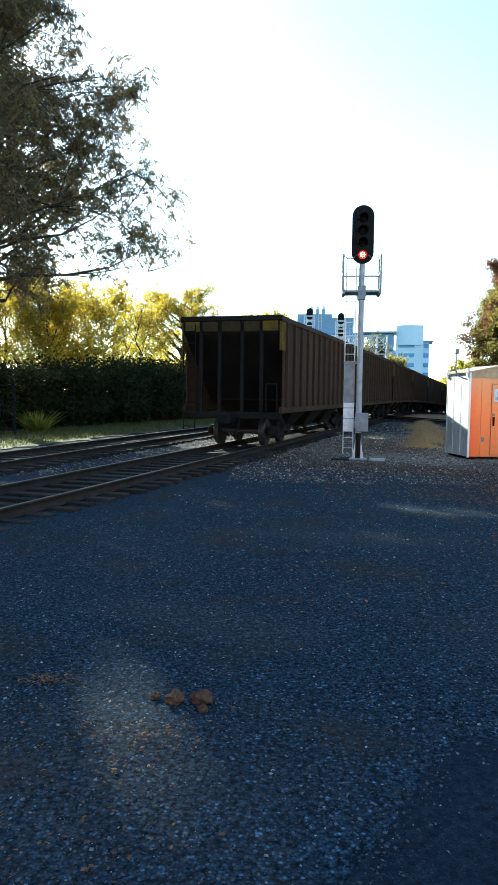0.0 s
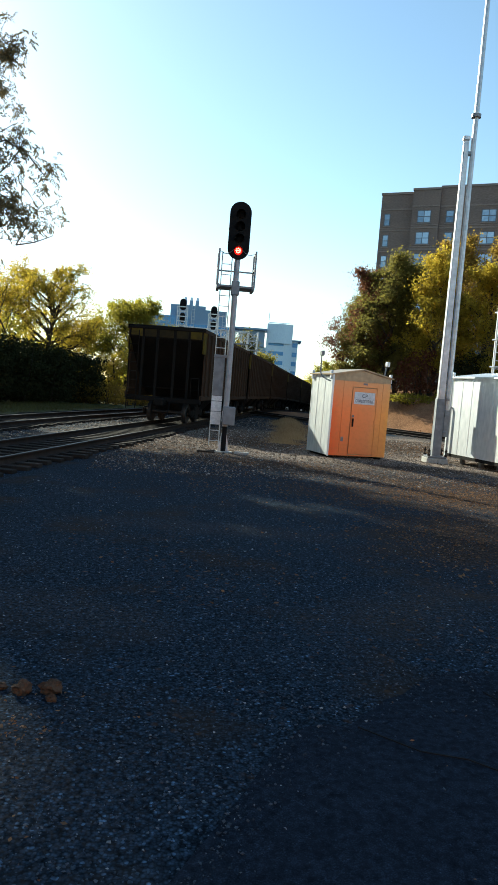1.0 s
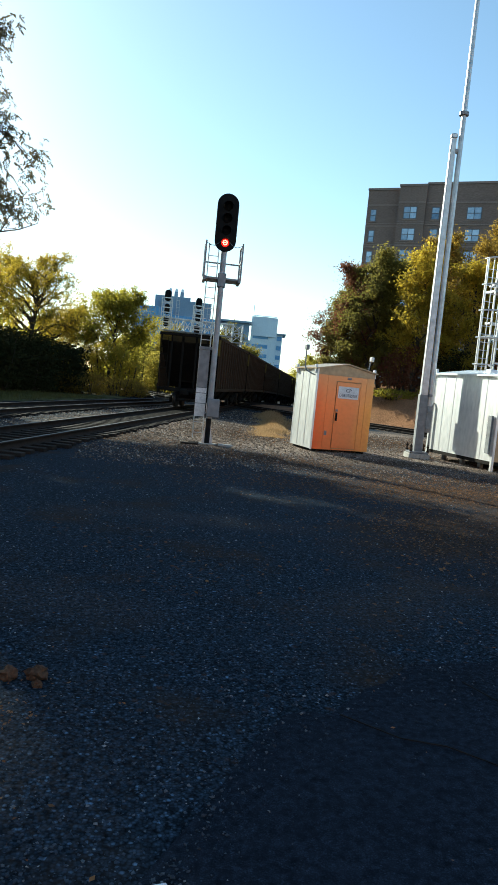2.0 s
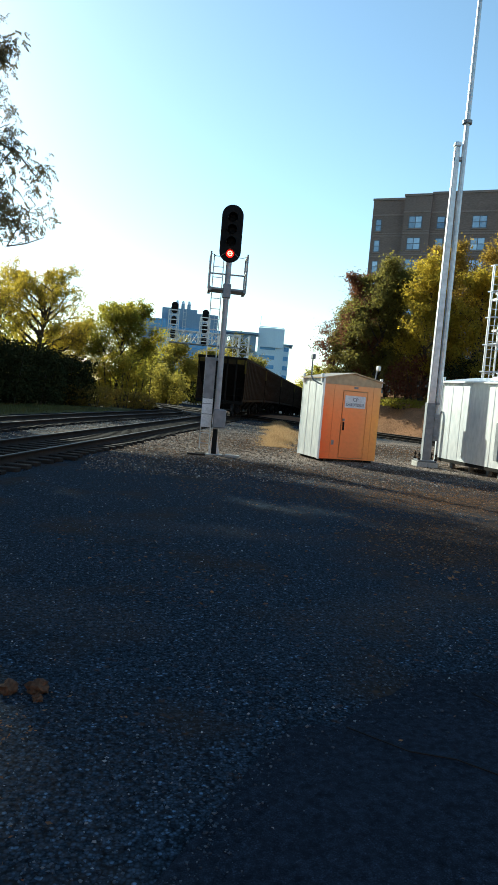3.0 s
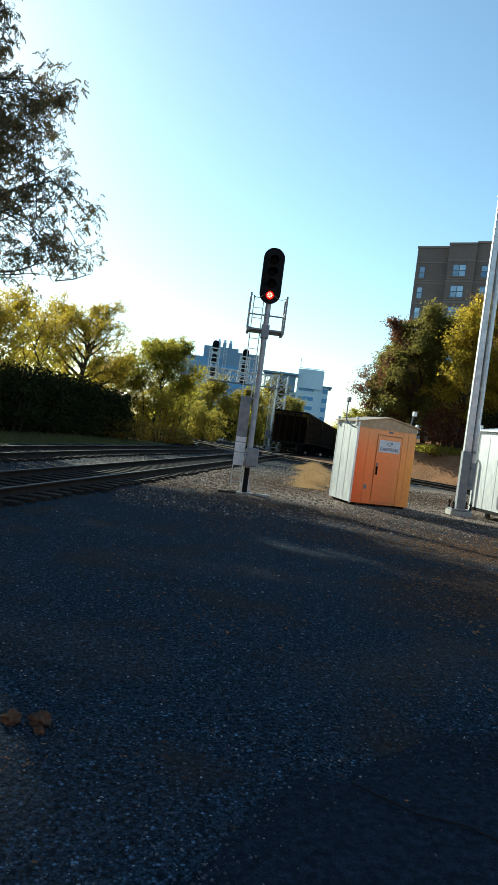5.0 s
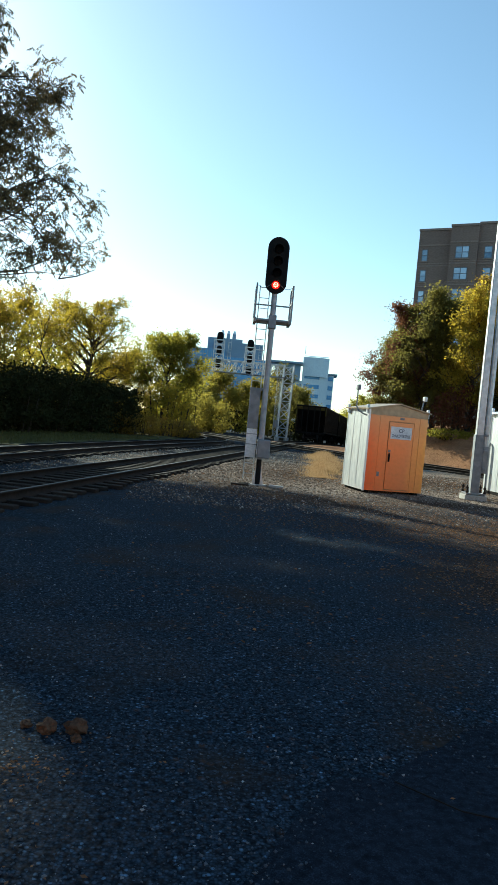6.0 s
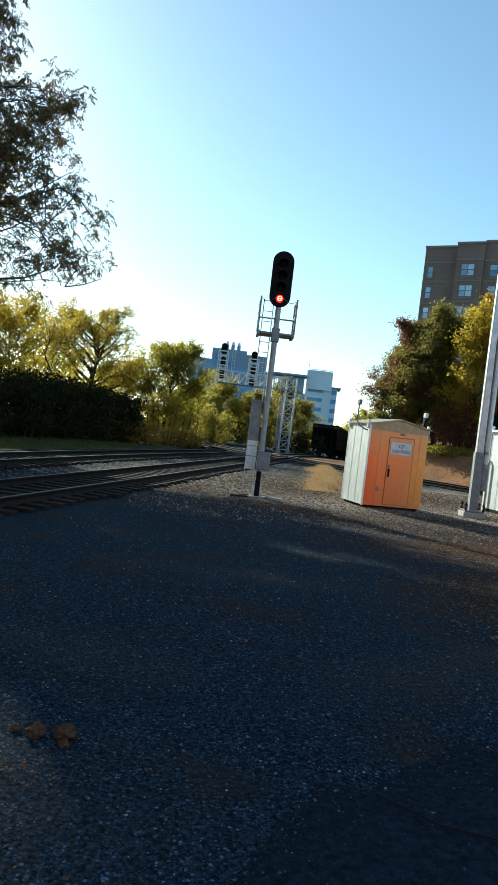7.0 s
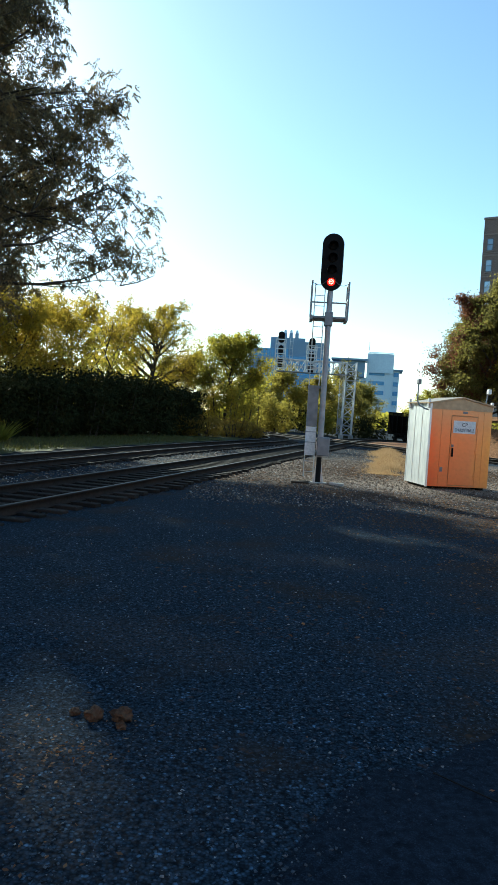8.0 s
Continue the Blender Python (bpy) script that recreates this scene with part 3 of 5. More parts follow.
    ws = bmesh.new()
    for sx in (-1, 1):
        rod(ws, (sx * 0.68, 0, 0), (sx * 0.82, 0, 0), WHEEL_R, None, 28)
        rod(ws, (sx * 0.66, 0, 0), (sx * 0.685, 0, 0), WHEEL_R + 0.03, None, 28)
        rod(ws, (sx * 0.82, 0, 0), (sx * 0.845, 0, 0), WHEEL_R * 0.98, WHEEL_R * 0.88, 28)
        for n in range(6):
            a = n * math.pi / 3
            rod(ws, (sx * 0.84, 0.26 * math.cos(a), 0.26 * math.sin(a)), (sx * 0.86, 0.26 * math.cos(a), 0.26 * math.sin(a)), 0.03, None, 6)
    rod(ws, (-1.02, 0, 0), (1.02, 0, 0), 0.08, None, 12)
    me = mesh_of("wheelset", ws, M_WHEEL)
    for y in (1.2, 3.0, L - 3.0, L - 1.2):
        w = new("wheelset", me)
        w.parent = car
        w.location = (0, y, WHEEL_R)
    for y0, y1 in ((2.6, 5.4), (5.6, 8.5), (8.7, 11.5)):
        bm = bmesh.new()
        q = [bm.verts.new(c) for c in ((-W + .05, y0, 1.4), (W - .05, y0, 1.4), (W - .05, y1, 1.4), (-W + .05, y1, 1.4), (-0.7, y0 + .9, 0.38), (0.7, y0 + .9, 0.38), (0.7, y1 - .9, 0.38), (-0.7, y1 - .9, 0.38))]
        for f in ((3, 2, 1, 0), (4, 5, 6, 7), (0, 1, 5, 4), (1, 2, 6, 5), (2, 3, 7, 6), (3, 0, 4, 7)):
            bm.faces.new([q[j] for j in f])
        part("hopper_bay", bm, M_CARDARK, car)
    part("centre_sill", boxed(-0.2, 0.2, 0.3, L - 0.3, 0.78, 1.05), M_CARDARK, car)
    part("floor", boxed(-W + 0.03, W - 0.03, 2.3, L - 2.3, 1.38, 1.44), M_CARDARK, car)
    return car


cars = [hopper_car()]
for n in range(8):
    cars.append(copy_thing(cars[0], Matrix()))


def car_pose(y):
    """A car whose back end is y metres ahead, on the main line."""
    y2 = y + CAR_LEN * 0.96
    xa, xb, za, zb = (float(f(np.array(v))) for f, v in ((main_x, y), (main_x, y2), (main_z, y), (main_z, y2)))
    yaw = -math.degrees(math.atan2(xb - xa, y2 - y))
    pitch = math.degrees(math.atan2(zb - za, CAR_LEN))
    return pose(xa, y, za, pitch, 0, yaw)


def train_y(t, n):
    return 21.0 + 7.3 * t + 0.26 * t * t + n * CAR_PITCH * 0.962


# ---------------- the mast signal ----------------
def mast_signal(m):
    s = thing("railway_signal", "four-lamp railway signal showing red on a grey mast", "railway signal", m)
    mast = rod(bmesh.new(), (0, 0, 0.75), (0, 0, 5.75), 0.085, 0.08, 16)
    part("mast", mast, M_MAST, s)
    part("lower_mast", rod(bmesh.new(), (0, 0, 0.0), (0, 0, 0.85), 0.075, None, 14), M_BLACK, s, "dark painted pipe")
    bm = bmesh.new()
    for a in (-1, 1):
        v = [bm.verts.new(c) for c in ((a * 0.17, -0.015, 0), (a * 0.05, -0.015, 0.7), (a * 0.05, 0.015, 0.7), (a * 0.17, 0.015, 0), (0, -0.015, 0), (0, -0.015, 0.7), (0, 0.015, 0.7), (0, 0.015, 0))]
        bm.faces.new([v[0], v[1], v[5], v[4]])
        bm.faces.new([v[3], v[7], v[6], v[2]])
        bm.faces.new([v[0], v[3], v[2], v[1]])
    part("base_fins", bm, M_GALV, s)
    part("base_plate", boxed(-0.26, 0.26, -0.2, 0.2, -0.05, 0.03, 0.01), M_CONC, s, "concrete footing")
    bx = part("junction_box", boxed(-0.1, 0.26, -0.3, -0.08, 0.80, 1.33, 0.02), M_DULL, s, "grey steel box")
    part("lid", boxed(-0.085, 0.245, -0.315, -0.3, 0.82, 1.31, 0.005), M_DULL, bx)
    part("hinge", boxed(-0.12, -0.1, -0.3, -0.26, 0.9, 1.2), M_GALV, bx)
    # head
    bm = bmesh.new()
    n, hw, z0, z1 = 12, 0.305, 5.80, 6.80
    ring = [(hw * math.cos(math.pi * a / n), z1 + hw * math.sin(math.pi * a / n)) for a in range(n + 1)] + [(-hw * math.cos(math.pi * a / n), z0 - hw * math.sin(math.pi * a / n)) for a in range(n + 1)]
    lo = [bm.verts.new((x, -0.10, z)) for x, z in ring]
    hi = [bm.verts.new((x, -0.06, z)) for x, z in ring]
    bm.faces.new(lo)
    bm.faces.new(hi[::-1])
    for j in range(len(ring)):
        bm.faces.new((lo[j - 1], lo[j], hi[j], hi[j - 1]))
    bmesh.ops.recalc_face_normals(bm, faces=bm.faces)
    head = part("background_plate", bm, M_BLACK, s, "black rounded plate")
    part("housing", boxed(-0.17, 0.17, -0.06, 0.22, 5.65, 6.95, 0.03), M_BLACK, s)
    for j in range(4):
        z = 5.74 + j * 0.335
        bm = bmesh.new()
        lens = bmesh.new()
        rod(lens, (0, -0.135, z), (0, -0.10, z), 0.105, 0.115, 24)
        ln = part("lens", lens, M_RED if j == 0 else M_BLACK, s, "lit red lens" if j == 0 else "dark lens", True)
        if j == 0:
            for q in range(8):
                a = q * math.pi / 4
                rod(bm, (0.06 * math.cos(a), -0.145, z + 0.06 * math.sin(a)), (0.06 * math.cos(a), -0.134, z + 0.06 * math.sin(a)), 0.02, None, 8)
            box(bm, -0.035, 0.035, -0.145, -0.134, z - 0.01, z + 0.01)
            part("light_element", bm, M_HOT, ln)
        hood = bmesh.new()
        for q in range(14):
            a0, a1 = math.pi * (-0.12 + 1.24 * q / 14), math.pi * (-0.12 + 1.24 * (q + 1) / 14)
            v = [hood.verts.new((0.135 * math.cos(a), y, z + 0.135 * math.sin(a) + (y + 0.1) * 0.12)) for a, y in ((a0, -0.10), (a1, -0.10), (a1, -0.36 if j else -0.30), (a0, -0.36 if j else -0.30))]
            hood.faces.new(v)
        hd = part("hood", hood, M_BLACK, s)
        sol = hd.modifiers.new("thick", "SOLIDIFY")
        sol.thickness = 0.006
    # platform with its rails
    bm = boxed(-0.50, 0.50, -0.1, 0.62, 4.71, 4.77, 0.01)
    box(bm, -0.54, -0.46, -0.14, 0.66, 4.67, 4.79)
    box(bm, 0.46, 0.54, -0.14, 0.66, 4.67, 4.79)
    part("platform", bm, M_DULL, s)
    bm = bmesh.new()
    for x in (-0.52, 0.52):
        for y in (-0.12, 0.62):
            box(bm, x - 0.025, x + 0.025, y - 0.025, y + 0.025, 4.75, 5.76)
        box(bm, x - 0.02, x + 0.02, -0.12, 0.62, 5.25, 5.29)
        box(bm, x - 0.02, x + 0.02, -0.12, 0.62, 5.71, 5.75)
    box(bm, -0.52, 0.52, 0.60, 0.64, 5.25, 5.29)
    part("guard_rail", bm, M_DULL, s)
    part("clamp", boxed(-0.115, 0.115, -0.115, 0.115, 4.50, 4.90, 0.02), M_DULL, s)
    for a in (-1, 1):
        ch = [(a * 0.52, -0.12, 5.71)] + [(a * (0.52 - 0.44 * q / 6), -0.12, 5.71 - 0.12 * math.sin(math.pi * q / 6) + 0.1 * q / 6) for q in range(1, 7)]
        part("safety_chain", chain(bmesh.new(), ch, 0.008, 5), M_DULL, s)
    bm = bmesh.new()
    for x in (-0.42, -0.14):
        rod(bm, (x, 0.22, 0.15), (x, 0.22, 5.75), 0.016, None, 6)
    for q in range(19):
        rod(bm, (-0.42, 0.22, 0.3 + 0.3 * q), (-0.14, 0.22, 0.3 + 0.3 * q), 0.011, None, 6)
    part("ladder", bm, M_GALV, s)
    sh = part("ladder_guard", boxed(-0.43, -0.13, 0.12, 0.14, 1.62, 2.72), M_DULL, s, "dull metal climbing guard")
    part("lower_guard", boxed(-0.43, -0.13, 0.12, 0.14, 0.78, 1.61), M_WHITE, s, "pale lower guard sheet")
    for z in (1.15, 1.45, 1.85, 2.3):
        part("strap", boxed(-0.435, -0.125, 0.11, 0.12, z, z + 0.02), M_DULL, sh)
    part("guard_top", boxed(-0.45, -0.08, 0.09, 0.16, 2.72, 2.8), M_DULL, sh)
    return s


mast_signal(pose(2.40, 20.0, -0.10, 0, 0, -4))


# ---------------- instrument housings ----------------
def writing(text, size, parent, m, material):
    cu = bpy.data.curves.new("lettering", "FONT")
    cu.body, cu.size, cu.align_x, cu.extrude = text, size, "CENTER", 0.002
    tmp = bpy.data.objects.new("lettering", cu)
    scene.collection.objects.link(tmp)
    me = bpy.data.meshes.new_from_object(tmp.evaluated_get(bpy.context.evaluated_depsgraph_get()))
    bpy.data.objects.remove(tmp)
    me.materials.clear()
    me.materials.append(material)
    ob = new("lettering", me)
    ob.parent = parent
    ob.matrix_local = m
    return ob


def bungalow(m, w, d):
    """Local: the near left corner is the origin, x along the door side, y to the back."""
    b = thing("signal_bungalow", "small metal signal hut, door side painted with an orange reflection, bright aluminium flank", "hut", m)
    H = 2.52
    for x in (0.1, w - 0.22):
        part("skid", boxed(x, x + 0.12, 0.05, d - 0.05, 0.0, 0.08), M_CARDARK, b)
    left = part("left_wall", boxed(-0.0, 0.03, 0.03, d, 0.08, H), M_ALU, b, "bright aluminium panels")
    for y in (0.06, d * 0.36, d * 0.68, d - 0.04):
        part("seam", boxed(-0.008, 0.0, y - 0.025, y + 0.025, 0.08, H, 0.005), M_ALU, left)
    part("right_wall", boxed(w - 0.03, w, 0.03, d, 0.08, H), M_ALU, b)
    part("inner_frame", boxed(0.05, w - 0.05, 0.034, 0.06, 0.1, H - 0.1), M_TAN, b)
    part("back_wall", boxed(0.03, w - 0.03, d - 0.03, d, 0.08, H), M_ALU, b)
    dx0, dx1 = 0.68, 1.50
    front = bmesh.new()
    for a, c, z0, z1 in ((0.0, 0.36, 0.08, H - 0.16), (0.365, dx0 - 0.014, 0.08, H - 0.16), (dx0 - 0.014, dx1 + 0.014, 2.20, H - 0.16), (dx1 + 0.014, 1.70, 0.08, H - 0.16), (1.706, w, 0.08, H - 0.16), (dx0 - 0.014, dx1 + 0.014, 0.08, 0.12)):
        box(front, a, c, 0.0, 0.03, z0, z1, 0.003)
    fr = part("front_wall", front, M_REFLECTED_ORANGE, b, "sheet metal tinted by a painted orange reflection")
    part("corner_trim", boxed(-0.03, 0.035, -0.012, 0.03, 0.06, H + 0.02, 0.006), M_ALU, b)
    door = part("door", boxed(dx0, dx1, -0.012, 0.026, 0.14, 2.18, 0.006), M_REFLECTED_ORANGE, b, "closed metal door with a painted orange reflection")
    part("door_handle", boxed(dx0 + 0.045, dx0 + 0.09, -0.06, -0.012, 0.98, 1.24, 0.012), M_BLACK, door, "dark lever handle")
    part("hasp", boxed(dx0 + 0.03, dx0 + 0.10, -0.03, -0.012, 1.27, 1.34), M_DULL, door)
    for z in (0.35, 1.1, 1.85):
        part("hinge", boxed(dx1 - 0.03, dx1 + 0.03, -0.025, -0.012, z, z + 0.1), M_REFLECTED_ORANGE, door)
    sg = part("sign", boxed(dx0 + 0.06, dx1 - 0.06, -0.02, -0.0125, 1.68, 2.05), M_WHITE, door, "white name plate with dark letters")
    cx = (dx0 + dx1) / 2
    writing("CP", 0.155, sg, pose(cx, -0.022, 1.885, 90, 0, 0), M_INK)
    writing("CHARLOTTESVILLE", 0.082, sg, pose(cx, -0.022, 1.735, 90, 0, 0) @ Matrix.Diagonal((0.88, 1.6, 1, 1)), M_INK)
    part("vent", boxed(0.40, 0.48, -0.015, 0.0, 0.52, 0.66), M_DULL, fr, "small grey vent")
    part("maker_plate", boxed(cx - 0.07, cx + 0.07, -0.012, 0.0, 2.27, 2.33), M_DULL, fr)
    # gable and low roof
    g = bmesh.new()
    pr = [(0, H - 0.16), (w, H - 0.16), (w, H), (w / 2, H + 0.19), (0, H)]
    lo = [g.verts.new((x, -0.004, z)) for x, z in pr]
    hi = [g.verts.new((x, 0.03, z)) for x, z in pr]
    g.faces.new(lo)
    g.faces.new(hi[::-1])
    for j in range(5):
        g.faces.new((lo[j - 1], hi[j - 1], hi[j], lo[j]))
    bmesh.ops.recalc_face_normals(g, faces=g.faces)
    part("gable", g, M_TAN, b, "tan gable panel")
    rf = bmesh.new()
    for s in (0, 1):
        xa, xb = (-0.07, w / 2) if s == 0 else (w + 0.07, w / 2)
        v = [rf.verts.new(c) for c in ((xa, -0.07, H - 0.01), (xb, -0.07, H + 0.2), (xb, d + 0.07, H + 0.2), (xa, d + 0.07, H - 0.01), (xa, -0.07, H + 0.025), (xb, -0.07, H + 0.235), (xb, d + 0.07, H + 0.235), (xa, d + 0.07, H + 0.025))]
        for f in ((0, 1, 2, 3), (7, 6, 5, 4), (0, 4, 5, 1), (1, 5, 6, 2), (2, 6, 7, 3), (3, 7, 4, 0)):
            rf.faces.new([v[j] for j in f])
    bmesh.ops.recalc_face_normals(rf, faces=rf.faces)
    part("roof", rf, M_TAN, b)
    for x, y in ((-0.03, 0.1), (-0.03, d - 0.1), (w + 0.03, 0.1), (w + 0.03, d - 0.1)):
        part("lifting_lug", boxed(x - 0.035, x + 0.035, y - 0.05, y + 0.05, H - 0.14, H + 0.13, 0.012), M_WHITE, b, "white lifting lug")
    for pts, lamp in (([(-0.02, 0.12, H - 0.2), (-0.12, 0.16, H - 0.17), (-0.24, 0.3, H - 0.08), (-0.26, 0.42, H + 0.05), (-0.26, 0.42, H + 0.62)], (-0.26, 0.42, H + 0.62)),
                      ([(w + 0.02, d - 0.2, H - 0.3), (w + 0.4, d - 0.2, H - 0.28), (w + 0.5, d - 0.2, H - 0.1), (w + 0.58, d - 0.2, H + 0.5)], (w + 0.6, d - 0.2, H + 0.52))):
        lf = part("lamp_arm", chain(bmesh.new(), pts, 0.022, 8), M_DULL, b)
        x, y, z = lamp
        part("lamp_head", boxed(x - 0.05, x + 0.05, y - 0.11, y + 0.06, z - 0.08, z + 0.08, 0.02), M_DULL if x < 0 else M_WHITE, lf, "small floodlight")
    return b


bungalow(pose(5.63, 20.4, -0.10, 0, 0, 10), 1.96, 1.58)


def equipment_house(m, w, d):
    """Local: the near left corner is the origin, y runs back."""
    b = thing("equipment_house", "long bright aluminium equipment house on short legs", "hut", m)
    H0, H = 0.28, 2.78
    left = part("left_wall", boxed(0, 0.03, 0.0, d, H0, H), M_ALU, b, "dented bright aluminium")
    for n in range(7):
        y = 0.1 + n * (d - 0.2) / 6
        part("seam", boxed(-0.007, 0.0, y - 0.03, y + 0.03, H0, H, 0.002), M_ALU, left)
    part("corner_post", boxed(-0.03, 0.05, -0.03, 0.06, 0.0, H + 0.03, 0.006), M_ALU, b)
    part("corner_post", boxed(-0.03, 0.05, d - 0.06, d + 0.03, 0.0, H + 0.03, 0.006), M_ALU, b)
    fr = bmesh.new()
    for n in range(4):
        box(fr, 0.05 + n * (w - 0.05) / 4, 0.045 + (n + 1) * (w - 0.05) / 4, 0.0, 0.03, H0, H, 0.003)
    # the tan colour stands in for a gold reflection on this side
    part("front_wall", fr, M_TAN, b, "sheet metal with a painted gold reflection")
    part("back_wall", boxed(0.03, w, d - 0.03, d, H0, H), M_ALU, b)
    part("right_wall", boxed(w, w + 0.03, 0, d, H0, H), M_ALU, b)
    part("floor_frame", boxed(0.0, w, 0.0, d, H0 - 0.1, H0), M_CARDARK, b)
    for x in (0.3, w - 0.3):
        for y in (0.9, 1.8, d - 0.6):
            part("leg", boxed(x - 0.06, x + 0.06, y - 0.06, y + 0.06, 0.0, H0 - 0.1), M_DULL, b)
    rf = bmesh.new()
    v = [rf.verts.new(c) for c in ((-0.08, -0.08, H), (w / 2, -0.08, H + 0.22), (w + 0.08, -0.08, H), (-0.08, d + 0.08, H), (w / 2, d + 0.08, H + 0.22), (w + 0.08, d + 0.08, H), (-0.08, -0.08, H - 0.05), (w + 0.08, -0.08, H - 0.05), (-0.08, d + 0.08, H - 0.05), (w + 0.08, d + 0.08, H - 0.05))]
    for f in ((0, 1, 4, 3), (1, 2, 5, 4), (0, 6, 7, 2, 1), (3, 4, 5, 9, 8), (0, 3, 8, 6), (2, 7, 9, 5)):
        rf.faces.new([v[j] for j in f])
    part("roof", rf, M_ALU, b)
    part("vent_cap", boxed(0.5, 0.75, 1.2, 1.5, H + 0.08, H + 0.2, 0.03), M_WHITE, b)
    for y in (0.1, d - 0.1):
        part("lifting_lug", boxed(-0.06, 0.02, y - 0.05, y + 0.05, H - 0.1, H + 0.14, 0.012), M_WHITE, b, "white lifting lug")
    part("conduit", chain(bmesh.new(), [(-0.06, d - 0.15, 0.1), (-0.06, d - 0.15, 1.7), (-0.02, d - 0.15, 1.8)], 0.03, 8), M_DULL, b)
    part("service_box", boxed(-0.1, -0.03, 0.1, 0.28, 0.5, 1.6, 0.01), M_DULL, b, "grey cable duct")
    return b


equipment_house(pose(10.45, 18.3, -0.08, 0, 0, 8), 2.6, 3.4)


# ---------------- tilting radio mast ----------------
def radio_mast(m):
    p = thing("radio_mast", "tall galvanised square radio mast hinged on a thick post", "mast", m)
    part("footing", boxed(-0.34, 0.34, -0.34, 0.34, -0.3, 0.16, 0.02), M_CONC, p, "concrete footing")
    post = bmesh.new()
    w0, w1 = 0.115, 0.08
    v = [post.verts.new((sx * w, sy * w, z)) for w, z in ((w0, 0.2), (w1, 10.05)) for sx, sy in ((-1, -1), (1, -1), (1, 1), (-1, 1))]
    for f in ((3, 2, 1, 0), (4, 5, 6, 7), (0, 1, 5, 4), (1, 2, 6, 5), (2, 3, 7, 6), (3, 0, 4, 7)):
        post.faces.new([v[j] for j in f])
    bmesh.ops.bevel(post, geom=post.edges[:], offset=0.02, segments=2, affect="EDGES")
    part("post", post, M_GALV, p)
    part("base_sleeve", boxed(-0.135, 0.135, -0.135, 0.135, 0.2, 2.05, 0.015), M_DULL, p, "darker steel sleeve")
    part("post_cap", boxed(-0.1, 0.1, -0.1, 0.1, 10.05, 10.2, 0.03), M_GALV, p)
    bp = part("base_plate", boxed(-0.3, 0.3, -0.28, 0.28, 0.18, 0.22), M_DULL, p)
    for x in (-0.27, 0.27):
        for y in (-0.24, 0.24):
            bm = rod(bmesh.new(), (x, y, 0.14), (x, y, 0.46), 0.02, None, 8)
            rod(bm, (x, y, 0.22), (x, y, 0.28), 0.045, None, 6)
            rod(bm, (x, y, 0.36), (x, y, 0.41), 0.045, None, 6)
            part("anchor_bolt", bm, M_RAIL, bp, "rusty anchor bolt")
    tilt = bmesh.new()
    a, c = Vector((0.22, -0.04, 1.15)), Vector((0.22, -0.04, 19.0))
    rod(tilt, a, (0.22, -0.04, 10.8), 0.085, 0.08, 8)
    rod(tilt, (0.22, -0.04, 10.8), c, 0.085, 0.06, 8)
    part("tilting_mast", tilt, M_GALV, p)
    fl = rod(bmesh.new(), (0.22, -0.04, 10.76), (0.22, -0.04, 10.86), 0.15, None, 12)
    part("flange", fl, M_DULL, p)
    part("counterweight", boxed(0.12, 0.32, -0.14, 0.06, 0.85, 1.7, 0.02), M_DULL, p)
    part("hinge", boxed(-0.09, 0.27, -0.08, 0.06, 9.62, 9.74, 0.02), M_DULL, p)
    part("latch", boxed(0.06, 0.22, -0.06, 0.04, 2.2, 2.3, 0.02), M_DULL, p)
    for z in (0.95, 1.5, 2.0):
        part("bracket", boxed(0.13, 0.24, -0.2, -0.1, z, z + 0.08, 0.01), M_DULL, p)
    return p


radio_mast(pose(9.38, 21.08, -0.10, 0, 0, -8))


